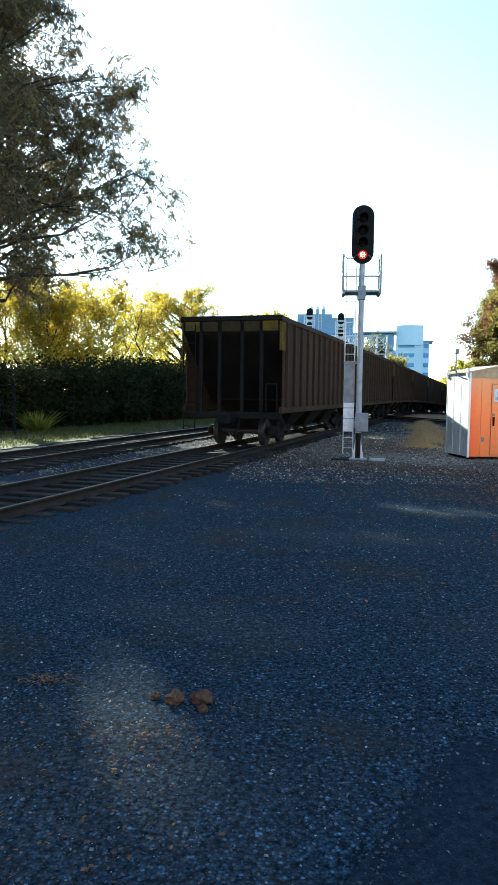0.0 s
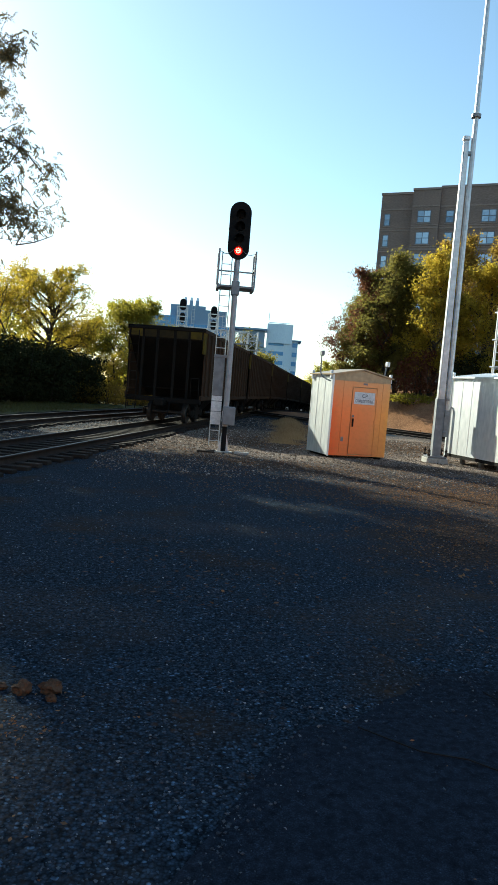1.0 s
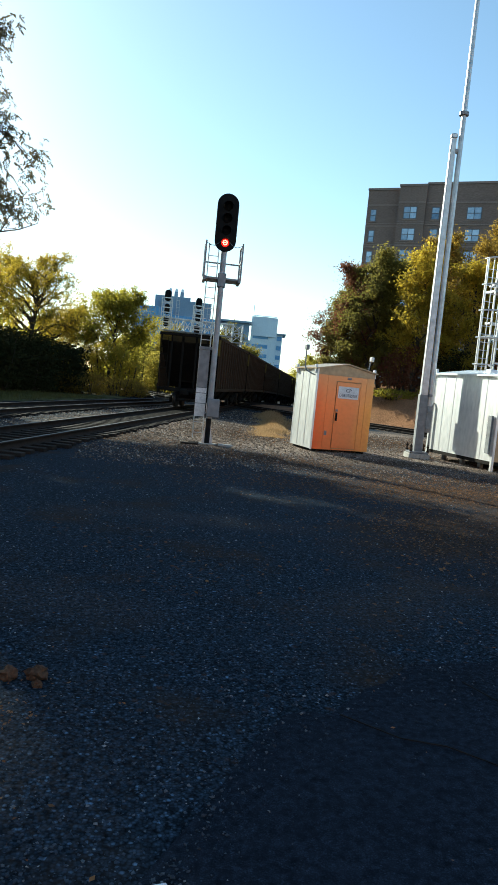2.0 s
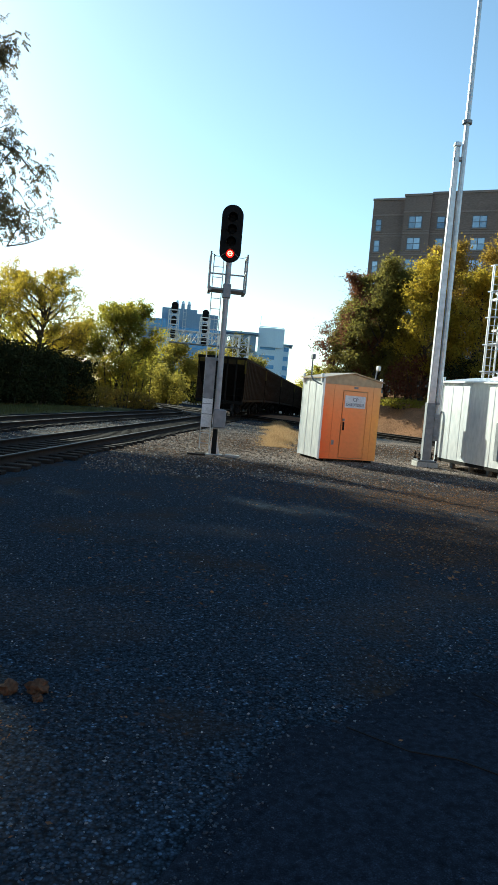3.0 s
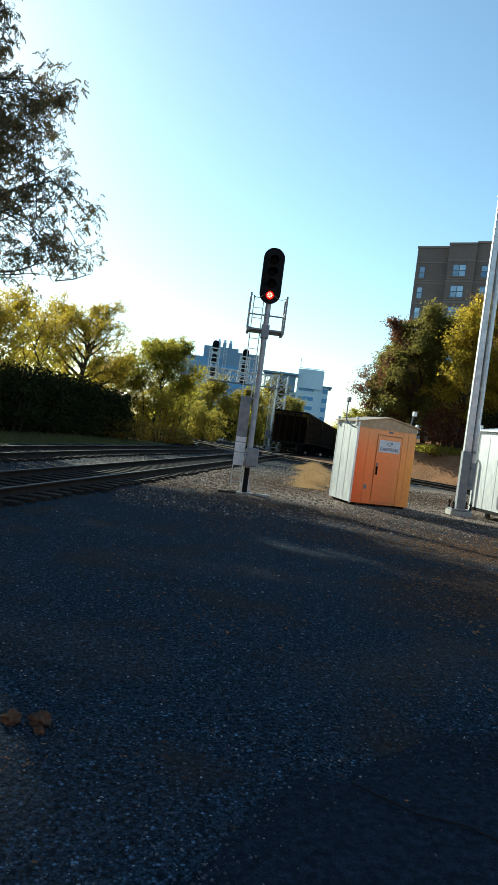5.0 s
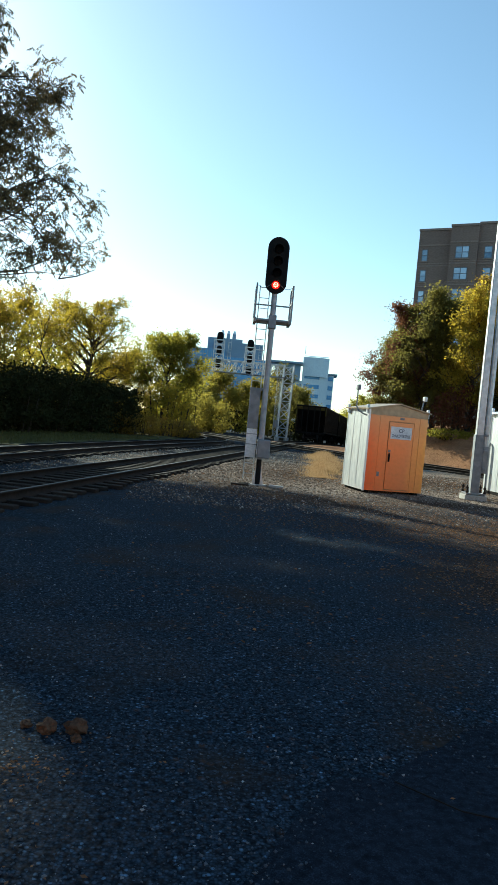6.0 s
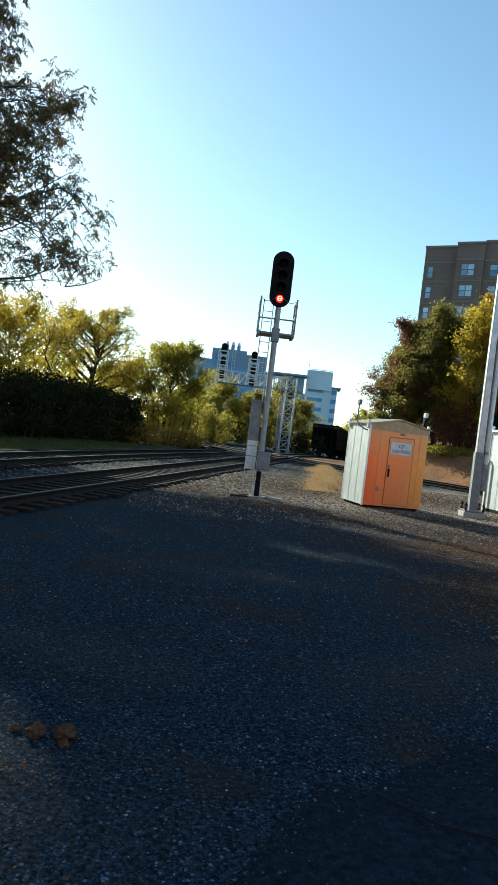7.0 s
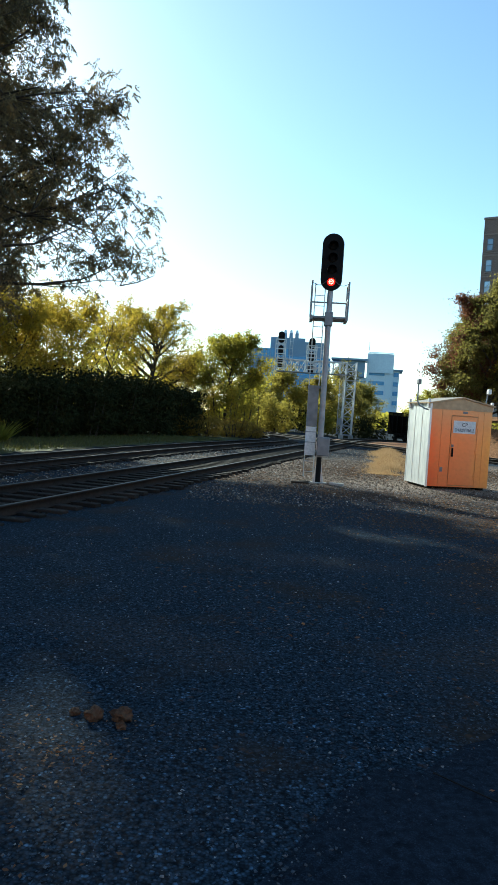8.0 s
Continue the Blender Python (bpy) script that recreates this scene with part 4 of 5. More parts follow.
# ---------------- caged ladder signal tower ----------------
def caged_ladder(m):
    """Local: the ladder is at the origin, its cage towards -y, the column to the right."""
    s = thing("signal_tower", "galvanised signal tower with a caged climbing ladder", "tower", m)
    part("column", rod(bmesh.new(), (1.32, 0.3, -0.1), (1.32, 0.3, 7.7), 0.11, None, 16), M_GALV, s)
    for x in (0.0, 0.46):
        part("ladder_stile", boxed(x - 0.03, x + 0.03, -0.02, 0.02, 0.1, 7.3), M_GALV, s)
    me = mesh_of("rung", rod(bmesh.new(), (0, 0, 0), (0.46, 0, 0), 0.014, None, 6), M_GALV)
    for n in range(23):
        r = new("rung", me)
        r.parent = s
        r.location = (0, 0, 0.3 + 0.3 * n)
    arc = [math.pi * q / 8 for q in range(9)]
    for z in (2.4, 3.35, 4.35, 5.35, 6.3, 7.25):
        pts = [(0.23 + 0.36 * math.cos(q), -0.62 * math.sin(q), z) for q in arc]
        part("cage_hoop", chain(bmesh.new(), pts, 0.03, 6), M_GALV, s)
    for q in arc[1:8]:
        x, y = 0.23 + 0.36 * math.cos(q), -0.62 * math.sin(q)
        part("cage_bar", rod(bmesh.new(), (x, y, 2.35), (x, y, 7.27), 0.018, None, 6), M_GALV, s)
    for z in (2.9, 4.4, 6.1):
        deck = part("platform", boxed(0.5, 1.75, -0.35, 0.7, z, z + 0.09, 0.01), M_GALV, s)
        for x in (0.55, 0.95, 1.7):
            part("rail_post", boxed(x - 0.028, x + 0.028, -0.33, -0.28, z + 0.05, z + 1.1), M_GALV, deck)
        for h in (0.55, 1.08):
            part("guard_rail", boxed(0.52, 1.75, -0.335, -0.285, z + h - 0.03, z + h + 0.03), M_GALV, deck)
    for z in (3.0, 4.9, 6.3):
        part("bracket", boxed(0.4, 1.3, 0.02, 0.32, z, z + 0.08), M_GALV, s)
    hd = part("signal_head", boxed(1.5, 1.95, -0.1, 0.3, 4.4, 5.3, 0.08), M_BLACK, s, "dark signal head")
    part("hood", rod(bmesh.new(), (1.72, -0.4, 4.7), (1.72, -0.1, 4.7), 0.13, None, 14), M_BLACK, hd)
    part("arm", boxed(1.32, 3.2, 0.2, 0.4, 3.9, 4.06, 0.02), M_GALV, s)
    return s


caged_ladder(pose(12.78, 24.4, -0.05, 0, 0, 6))


# ---------------- cantilever signal bridge ----------------
def lattice(bm, a, b, u, v, bays, r):
    """A square lattice girder from a to b, u and v across it."""
    a, b, u, v = (Vector(q) for q in (a, b, u, v))
    cs = [Vector((0, 0, 0)), u, u + v, v]
    for c in cs:
        rod(bm, a + c, b + c, r * 1.5, None, 6)
    for k in range(bays):
        p, q = a.lerp(b, k / bays), a.lerp(b, (k + 1) / bays)
        for j in range(4):
            c, d = cs[j], cs[(j + 1) % 4]
            rod(bm, p + c, p + d, r, None, 5)
            rod(bm, (p + c) if k % 2 else (p + d), (q + d) if k % 2 else (q + c), r, None, 5)
    return bm


def signal_bridge(m):
    s = thing("signal_bridge", "galvanised lattice cantilever carrying two tall signal heads", "signal bridge", m)
    part("tower", lattice(bmesh.new(), (0, 0, 0.2), (0.15, 0, 8.0), (1.05, 0, 0), (0, 1.0, 0), 8, 0.045), M_GALV, s)
    for x in (0, 1.05):
        part("footing", boxed(x - 0.2, x + 0.2, -0.25, 1.25, -0.3, 0.22, 0.02), M_CONC, s)
    part("boom", lattice(bmesh.new(), (0.2, 0, 6.6), (-7.3, 0, 6.6), (0, 0, 1.3), (0, 1.0, 0), 10, 0.04), M_GALV, s)
    part("walkway", boxed(-7.4, 0.9, -0.7, 0.0, 6.52, 6.6), M_DULL, s)
    bm = bmesh.new()
    for n in range(9):
        rod(bm, (-7.3 + n * 1.0, -0.68, 6.6), (-7.3 + n * 1.0, -0.68, 7.65), 0.025, None, 5)
    for z in (7.15, 7.65):
        rod(bm, (-7.3, -0.68, z), (0.7, -0.68, z), 0.025, None, 5)
    part("guard_rail", bm, M_GALV, s)
    for x, top in ((-7.0, 10.7), (-3.7, 10.2)):
        part("head_mast", lattice(bmesh.new(), (x - 0.35, 0.3, 6.6), (x - 0.35, 0.3, top - 0.4), (0.7, 0, 0), (0, 0.5, 0), 5, 0.03), M_GALV, s)
        for z, wd in ((top - 0.5, 0.34), (top - 1.9, 0.27), (top - 3.2, 0.27)):
            bm = bmesh.new()
            ring = [(wd * math.cos(q), 0.26 + wd * math.sin(q)) for q in [math.pi * j / 8 for j in range(9)]]
            ring += [(-u, -w) for u, w in ring]
            lo = [bm.verts.new((x + u, -0.12, z + w)) for u, w in ring]
            hi = [bm.verts.new((x + u, 0.15, z + w)) for u, w in ring]
            bm.faces.new(lo)
            bm.faces.new(hi[::-1])
            for j in range(len(ring)):
                bm.faces.new((lo[j - 1], lo[j], hi[j], hi[j - 1]))
            bmesh.ops.recalc_face_normals(bm, faces=bm.faces)
            hd = part("signal_head", bm, M_BLACK, s, "rounded black signal head")
            for dz in (-0.28, 0.0, 0.28):
                part("hood", rod(bmesh.new(), (x, -0.34, z + dz), (x, -0.12, z + dz), 0.12, None, 10), M_BLACK, hd)
        cage = bmesh.new()
        for u in (-0.55, 0.5):
            box(cage, x + u - 0.05, x + u + 0.05, -0.62, -0.56, 6.6, top - 0.75)
        for k in range(7):
            z = 6.9 + k * (top - 7.7) / 6
            box(cage, x - 0.55, x + 0.5, -0.62, -0.56, z - 0.05, z + 0.05)
            for u in (-0.55, 0.5):
                box(cage, x + u - 0.025, x + u + 0.025, -0.6, 0.3, z - 0.025, z + 0.025)
        part("head_cage", cage, M_GALV, s, "galvanised access cage")
        lad = bmesh.new()
        for u in (0.95, 1.25):
            rod(lad, (x + u, 0.1, 6.6), (x + u, 0.1, top - 0.5), 0.025, None, 5)
        for k in range(9):
            rod(lad, (x + 0.95, 0.1, 6.9 + 0.36 * k), (x + 1.25, 0.1, 6.9 + 0.36 * k), 0.018, None, 5)
        part("head_ladder", lad, M_GALV, s)
    part("ladder", lattice(bmesh.new(), (-0.5, 0.3, 0.3), (-0.5, 0.3, 6.6), (0.4, 0, 0), (0, 0.02, 0), 14, 0.018), M_GALV, s)
    part("control_box", boxed(-0.5, -0.1, -0.3, 0.1, 1.2, 2.0, 0.03), M_DULL, s)
    return s


signal_bridge(pose(10.6, 74.2, -0.1, 0, 0, -3))


# ---------------- buildings ----------------
def window_unit(parent, x, z, w, h, y, panes):
    win = part("window", boxed(x - w / 2, x + w / 2, y - 0.02, y + 0.1, z, z + h), M_FRAME, parent)
    n = panes
    for k in range(n):
        for j in range(2):
            x0 = x - w / 2 + 0.12 + k * (w - 0.12) / n
            z0 = z + 0.12 + j * (h - 0.12) / 2
            part("pane", boxed(x0, x0 + (w - 0.12) / n - 0.12, y - 0.035, y - 0.021, z0, z0 + (h - 0.12) / 2 - 0.12), M_GLASS, win)
    part("sill", boxed(x - w / 2 - 0.1, x + w / 2 + 0.1, y - 0.12, y, z - 0.18, z), M_BAND, win)
    return win


def apartment_block(m):
    """Local: x along the front, seen from -y; the steps in the front follow the frames."""
    b = thing("apartment_block", "brown brick apartment block with paired windows above the trees", "building", m)
    top = 36.0
    bays = ((0.0, 5.6, 1.6, -0.1), (5.6, 10.0, 0.0, 0.0), (10.0, 21.2, 0.5, 0.35))
    for x0, x1, back, up in bays:
        wall = part("wall", boxed(x0, x1, back, 16, 2, top + up), M_BRICK, b)
        part("parapet", boxed(x0 - 0.1, x1 + (0.1 if x1 > 21 else -0.01), back - 0.14, 16.1, top + up, top + up + 0.35), M_BAND, wall)
        for s in range(7):
            z = top - 5.2 - s * 3.45
            part("band", boxed(x0, x1 - 0.02, back - 0.07, back, z + 2.55, z + 2.8), M_BAND, wall)
            part("band", boxed(x0, x1 - 0.02, back - 0.05, back, z - 0.45, z - 0.3), M_BAND, wall)
            if x0 == 0.0:
                window_unit(wall, 1.15, z, 1.05, 2.0, back, 1)
            elif x1 - x0 > 7:
                window_unit(wall, x0 + 1.6, z, 1.3, 2.0, back, 1)
                window_unit(wall, x0 + 7.6, z, 2.3, 2.0, back, 2)
            else:
                window_unit(wall, x0 + 2.0, z, 2.2, 2.0, back, 2)
    wing = part("dark_wing", boxed(21.2, 40, 3.2, 20, 2, top - 2.0), M_BRICKDK, b, "darker set-back wing")
    for s in range(6):
        z = top - 7.2 - s * 3.45
        for x in (22.6, 25.0, 28.0):
            window_unit(wing, x, z, 1.6, 2.0, 3.2, 1)
    blk = part("balcony_wing", boxed(26.2, 44, -4.0, 3.0, 2, top + 4), M_BRICKDK, b, "dark wing with balconies")
    for s in range(7):
        z = top - 5.5 - s * 3.45
        bal = part("balcony", boxed(24.8, 26.2, -3.6, -0.8, z, z + 0.25), M_BRICKDK, blk)
        part("railing", boxed(24.8, 24.86, -3.6, -0.8, z + 0.25, z + 1.3), M_BLACK, bal)
    return b


apartment_block(pose(36.7, 114.2, 0, 0, 0, -33))


def laboratory(m):
    """The blue-grey block with three flues."""
    b = thing("laboratory_building", "blue glass and grey metal block with three roof flues", "building", m)
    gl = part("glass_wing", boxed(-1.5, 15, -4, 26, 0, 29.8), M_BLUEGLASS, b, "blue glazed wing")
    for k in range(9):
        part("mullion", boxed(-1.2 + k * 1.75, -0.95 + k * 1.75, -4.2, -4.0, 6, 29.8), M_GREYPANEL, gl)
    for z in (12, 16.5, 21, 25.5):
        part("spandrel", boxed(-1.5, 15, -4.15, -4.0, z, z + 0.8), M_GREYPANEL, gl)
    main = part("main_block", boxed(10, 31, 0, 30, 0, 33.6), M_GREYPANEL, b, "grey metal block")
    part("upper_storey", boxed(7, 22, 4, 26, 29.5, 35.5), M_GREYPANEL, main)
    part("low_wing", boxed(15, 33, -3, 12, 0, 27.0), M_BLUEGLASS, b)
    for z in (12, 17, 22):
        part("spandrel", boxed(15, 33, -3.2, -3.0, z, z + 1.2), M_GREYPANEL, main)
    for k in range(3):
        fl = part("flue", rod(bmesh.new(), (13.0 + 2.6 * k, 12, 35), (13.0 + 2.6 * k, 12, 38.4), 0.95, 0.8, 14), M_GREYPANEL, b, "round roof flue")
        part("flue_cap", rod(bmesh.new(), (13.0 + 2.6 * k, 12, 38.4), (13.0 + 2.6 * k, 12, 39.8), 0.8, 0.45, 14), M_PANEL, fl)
    return b


laboratory(pose(2.2, 300, 0, 0, 0, -4))


def hospital(m):
    b = thing("hospital_building", "white stepped tower with a rounded top and ribbon windows", "building", m)
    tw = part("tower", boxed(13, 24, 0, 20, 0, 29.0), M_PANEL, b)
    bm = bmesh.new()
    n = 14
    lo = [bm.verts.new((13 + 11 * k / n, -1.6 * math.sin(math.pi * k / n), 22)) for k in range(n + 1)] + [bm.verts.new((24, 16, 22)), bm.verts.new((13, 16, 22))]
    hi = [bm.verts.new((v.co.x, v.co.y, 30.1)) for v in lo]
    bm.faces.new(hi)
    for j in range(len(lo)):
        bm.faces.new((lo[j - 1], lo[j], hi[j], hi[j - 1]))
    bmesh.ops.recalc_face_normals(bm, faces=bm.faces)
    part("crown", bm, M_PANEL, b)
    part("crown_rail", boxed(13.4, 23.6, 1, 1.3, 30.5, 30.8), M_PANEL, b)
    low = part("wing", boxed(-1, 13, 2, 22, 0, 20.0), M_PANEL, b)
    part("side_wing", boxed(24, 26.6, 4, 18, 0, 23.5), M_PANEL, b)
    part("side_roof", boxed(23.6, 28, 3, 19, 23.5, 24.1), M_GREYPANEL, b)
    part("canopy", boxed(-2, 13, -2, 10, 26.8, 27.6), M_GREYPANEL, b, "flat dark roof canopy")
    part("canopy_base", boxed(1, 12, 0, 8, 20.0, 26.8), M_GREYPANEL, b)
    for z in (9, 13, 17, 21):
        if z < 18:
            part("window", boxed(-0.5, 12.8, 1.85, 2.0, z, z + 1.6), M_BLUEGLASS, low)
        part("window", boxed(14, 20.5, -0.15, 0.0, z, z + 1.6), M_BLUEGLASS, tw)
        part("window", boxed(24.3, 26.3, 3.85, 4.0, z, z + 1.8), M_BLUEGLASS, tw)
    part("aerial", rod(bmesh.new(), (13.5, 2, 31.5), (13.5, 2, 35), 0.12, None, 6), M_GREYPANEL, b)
    return b


hospital(pose(37.6, 296.5, 0, 0, 0, -11))

# unseen wall behind the viewer, added so the huts' metal reflects orange
wall_south = tagged(new("wall_south", mesh_of("wall_south", boxed(-60, 110, -31, -30, -1, 9), M_REFLECTOR)), "unseen long orange brick wall added for the huts to reflect", "wall", kind="structure")


# ---------------- trees and bushes ----------------
def limbs_mesh(segs):
    bm_v, bm_f, n = [], [], 4
    ang = np.linspace(0, 2 * np.pi, n, endpoint=False)
    ring = np.stack([np.cos(ang), np.sin(ang)], 1)
    for a, b, r0, r1 in segs:
        d = b - a
        d = d / (np.linalg.norm(d) + 1e-9)
        u = np.cross(d, (0.31, 0.12, 0.94) if abs(d[2]) < 0.9 else (1, 0, 0))
        u /= np.linalg.norm(u)
        w = np.cross(d, u)
        o = len(bm_v) * 2 * n
        bm_v.append(np.concatenate([a + r0 * (ring[:, :1] * u + ring[:, 1:] * w), b + r1 * (ring[:, :1] * u + ring[:, 1:] * w)]))
        i = np.arange(n)
        bm_f.append(np.stack([o + i, o + (i + 1) % n, o + n + (i + 1) % n, o + n + i], 1))
    return np.concatenate(bm_v), np.concatenate(bm_f)


def grow(rng, start, direction, length, r, steps, lift, wander):
    pts, d = [start], direction / np.linalg.norm(direction)
    for _ in range(steps):
        d = d + rng.normal(0, wander, 3) + np.array([0, 0, lift])
        d /= np.linalg.norm(d)
        pts.append(pts[-1] + d * length / steps)
    return pts


# thin places in the old crowns, where sun reaches the yard: where the sunbeam lands, and its radius
BEAMS = [(-1.0, 4.1, 0.36), (-0.8, 3.7, 0.36), (-0.62, 3.4, 0.28), (2.2, 11.3, 0.42), (3.1, 11.1, 0.36), (1.55, 8.6, 0.26)]


def old_crown(h, a):
    """Reach of the great tree's crown at a height and bearing."""
    lumps = 0.55 * math.sin(3 * a + 0.9 * h) + 0.45 * math.sin(7 * a - 1.7 * h + 1)
    return max(0.3, 9.8 - 0.385 * max(h - 8.8, 0) + lumps)


def inside(shape, p):
    r = math.hypot(p[0], p[1])
    return r < shape(p[2], math.atan2(p[1], p[0])) and p[2] > max(4.4, 4.8 + 0.50 * (r - 4.0))


def tree(name, label, place, seed, height, spread, base, leaf_mat, leaves, leaf, limbs=14, trunk=0.25, clump=0.5, lean=(0, 0), lift=0.06, flat=0.5, bare=0.0, slim=0.5, cone=0.0, shape=None):
    """A tapered trunk with limbs, twigs and loose leaves round the twigs."""
    rng = np.random.default_rng(seed)
    x, y = place
    z = float(gz(x, y)) - 0.1
    t = thing(name, label, "tree", pose(x, y, z))
    segs, spots = [], []
    top = np.array([lean[0], lean[1], height * 0.84])
    trunk_pts = [np.zeros(3)]
    for k in range(1, 9):
        trunk_pts.append(top * k / 8 + np.array([*rng.normal(0, 0.02 * height, 2), 0]) * (0 if k == 8 else 1))
    for k in range(8):
        segs.append((trunk_pts[k], trunk_pts[k + 1], trunk * (1 - k / 8.6), trunk * (1 - (k + 1) / 8.6)))
    for n in range(limbs):
        f = base + (0.97 - base) * (n + rng.uniform(0, 0.8)) / limbs
        k = min(7, int(f * 8))
        p0 = trunk_pts[k] + (trunk_pts[k + 1] - trunk_pts[k]) * (f * 8 - k)
        a = n * 2.4 + rng.uniform(-0.4, 0.4)
        rel = (f - base) / (1 - base)
        reach = spread * (0.35 + 0.65 * math.sin(math.pi * min(1, 0.25 + 0.75 * rel))) * rng.uniform(0.75, 1.15)
        if cone:
            reach = spread * (1 - cone * rel) * rng.uniform(0.84, 1.04)
        d = np.array([math.cos(a), math.sin(a), flat + 0.7 * rel])
        if shape:
            reach = shape(p0[2] + 2.0, a) * rng.uniform(0.98, 1.25)
        l1 = grow(rng, p0, d, reach, 0, 6, lift, 0.13)
        low = [p0[2] * 0.88 + (0.07 * h + 0.3 * math.sin(0.9 * h + n) if cone else 0) for h in (math.hypot(*(p - p0)[:2]) for p in l1)]
        if not shape:
            l1 = [np.array([*p[:2], max(p[2], w)]) for p, w in zip(l1, low)]
        r1 = trunk * (0.24 if shape else 0.42) * (1 - 0.6 * rel)
        for j in range(6):
            if shape and j > 0 and not inside(shape, l1[j + 1] * np.array([1.12, 1.12, 1])):
                break
            segs.append((l1[j], l1[j + 1], r1 * (1 - j / 7), r1 * (1 - (j + 1) / 7)))
        for j in range(2, 7):
            for _ in range(2):
                d2 = l1[min(j, 6)] - l1[max(j - 1, 0)]
                d2 = d2 / np.linalg.norm(d2) + rng.normal(0, 0.7, 3)
                l2 = grow(rng, l1[j], d2, reach * rng.uniform(0.22, 0.42), 0, 3, lift * 0.5, 0.2)
                if not shape:
                    l2 = [np.array([*p[:2], max(p[2], p0[2] * 0.86)]) for p in l2]
                elif not inside(shape, l2[2]):
                    continue
                for q in range(3):
                    if shape and not inside(shape, l2[q + 1]):
                        break
                    segs.append((l2[q], l2[q + 1], r1 * 0.32 * (1 - q / 4), r1 * 0.32 * (1 - (q + 1) / 4)))
                for q in range(1, 4):
                    for _ in range(2):
                        d3 = rng.normal(0, 1, 3) + (l2[q] - l2[q - 1])
                        e = l2[q] + d3 / np.linalg.norm(d3) * reach * rng.uniform(0.06, 0.15)
                        if shape:
                            if not inside(shape, e):
                                continue
                        else:
                            e[2] = max(e[2], p0[2] * 0.84)
                        segs.append((l2[q], e, r1 * 0.1, r1 * 0.05))
                        if rng.uniform() > bare:
                            spots.append(e)
                            spots.append((e + l2[q]) / 2)
                            if j >= 4:
                                spots.append(e)
                                spots.append(l2[q] * 0.6 + e * 0.4)
    v, f = limbs_mesh(segs)
    tr = new("trunk", indexed("trunk", v, f, M_BARK))
    tr.parent = t
    tr["label"] = "dark bark trunk and limbs"
    spots = np.array(spots)
    c = spots[rng.integers(0, len(spots), leaves)]
    c = c + rng.normal(0, 1, (leaves, 3)) * clump * rng.uniform(0.3, 1.0, (leaves, 1)) * np.array([1, 1, 0.7])
    if leaf_mat is L_BIG:
        way = np.array(toward)
        for bx, by, br in BEAMS:
            rel = c + np.array([x - bx, y - by, z])
            away = np.linalg.norm(rel - (rel @ way)[:, None] * way, axis=1)
            c = c[away > (br + (0.16 if shape else 0)) * rng.uniform(0.75, 1.25, len(c))]
    if shape:
        quads = feather_leaves(rng, c, leaf)
    else:
        quads = leaf_quads(rng, c, leaf, slim, 0.4)
    cr = new("crown", soup("crown", quads, 4, leaf_mat))
    cr.parent = t
    return t


def bush(name, label, blobs, seed, leaf_mat, leaves, leaf, stems=10, category="bush"):
    """Leaves filling a few lumps, thickest near their outside, on short stems."""
    rng = np.random.default_rng(seed)
    x0, y0 = blobs[0][0], blobs[0][1]
    z0 = float(gz(x0, y0)) - 0.05
    t = thing(name, label, category, pose(x0, y0, z0))
    cs = []
    vol = np.array([b[3] * b[4] for b in blobs])
    for (bx, by, h, rx, ry), share in zip(blobs, vol / vol.sum()):
        n = int(leaves * share)
        d = rng.normal(size=(n, 3))
        d /= np.linalg.norm(d, axis=1)[:, None]
        r = rng.uniform(0.25, 1.0, (n, 1)) ** 0.45
        d = np.sign(d) * np.abs(d) ** 0.72
        lump = 1 + 0.18 * np.sin(d[:, :1] * 7 + bx) * np.sin(d[:, 1:2] * 6 + by) + 0.12 * np.sin(d[:, 2:] * 9 + seed)
        p = d * r * lump * np.array([rx, ry, h / 2]) + np.array([bx - x0, by - y0, h / 2])
        cs.append(p[p[:, 2] > 0.0])
        segs = []
        for _ in range(stems):
            a = rng.uniform(0, 6.28)
            q = np.array([bx - x0 + 0.4 * rx * math.cos(a), by - y0 + 0.4 * ry * math.sin(a), 0])
            segs.append((q, q + np.array([0.3 * rx * math.cos(a), 0.3 * ry * math.sin(a), h * rng.uniform(0.5, 0.9)]), 0.05, 0.015))
        v, f = limbs_mesh(segs)
        st = new("branchwork", indexed("branchwork", v, f, M_BARK))
        st.parent = t
    c = np.concatenate(cs)
    cr = new("foliage", soup("foliage", leaf_quads(rng, c, leaf, 0.55), 4, leaf_mat))
    cr.parent = t
    return t


# the great tree by the siding, which shades the yard
tree("large_tree", "large spreading tree with thinning olive-brown foliage", (-13.5, 28.0), 17, 30, 10.4, 0.20, L_BIG, 44000, 0.30, 88, 0.45, 0.26, (0.2, 0.0), -0.01, 0.24, 0.03, shape=old_crown)
# four added trees, mostly out of view, to shade the yard
tree("large_tree", "tall leafy tree added to shade the yard", (-21.0, 20.0), 12, 25, 10.5, 0.15, L_BIG, 14000, 0.5, 18, 0.5, 0.8, cone=0.4)
tree("large_tree", "tall leafy tree added to shade the yard", (-18.6, 40.5), 13, 28, 7.3, 0.33, L_BIG, 42000, 0.32, 30, 0.45, 0.5, cone=0.4)
tree("large_tree", "tall leafy tree added to shade the yard", (-27.0, 30.0), 14, 26, 10.5, 0.15, L_BIG, 12000, 0.55, 16, 0.5, 0.8, cone=0.4)
tree("large_tree", "tall leafy tree added to shade the yard", (-17.0, 10.0), 15, 20, 8, 0.15, L_BIG, 12000, 0.5, 16, 0.4, 0.8, cone=0.4)
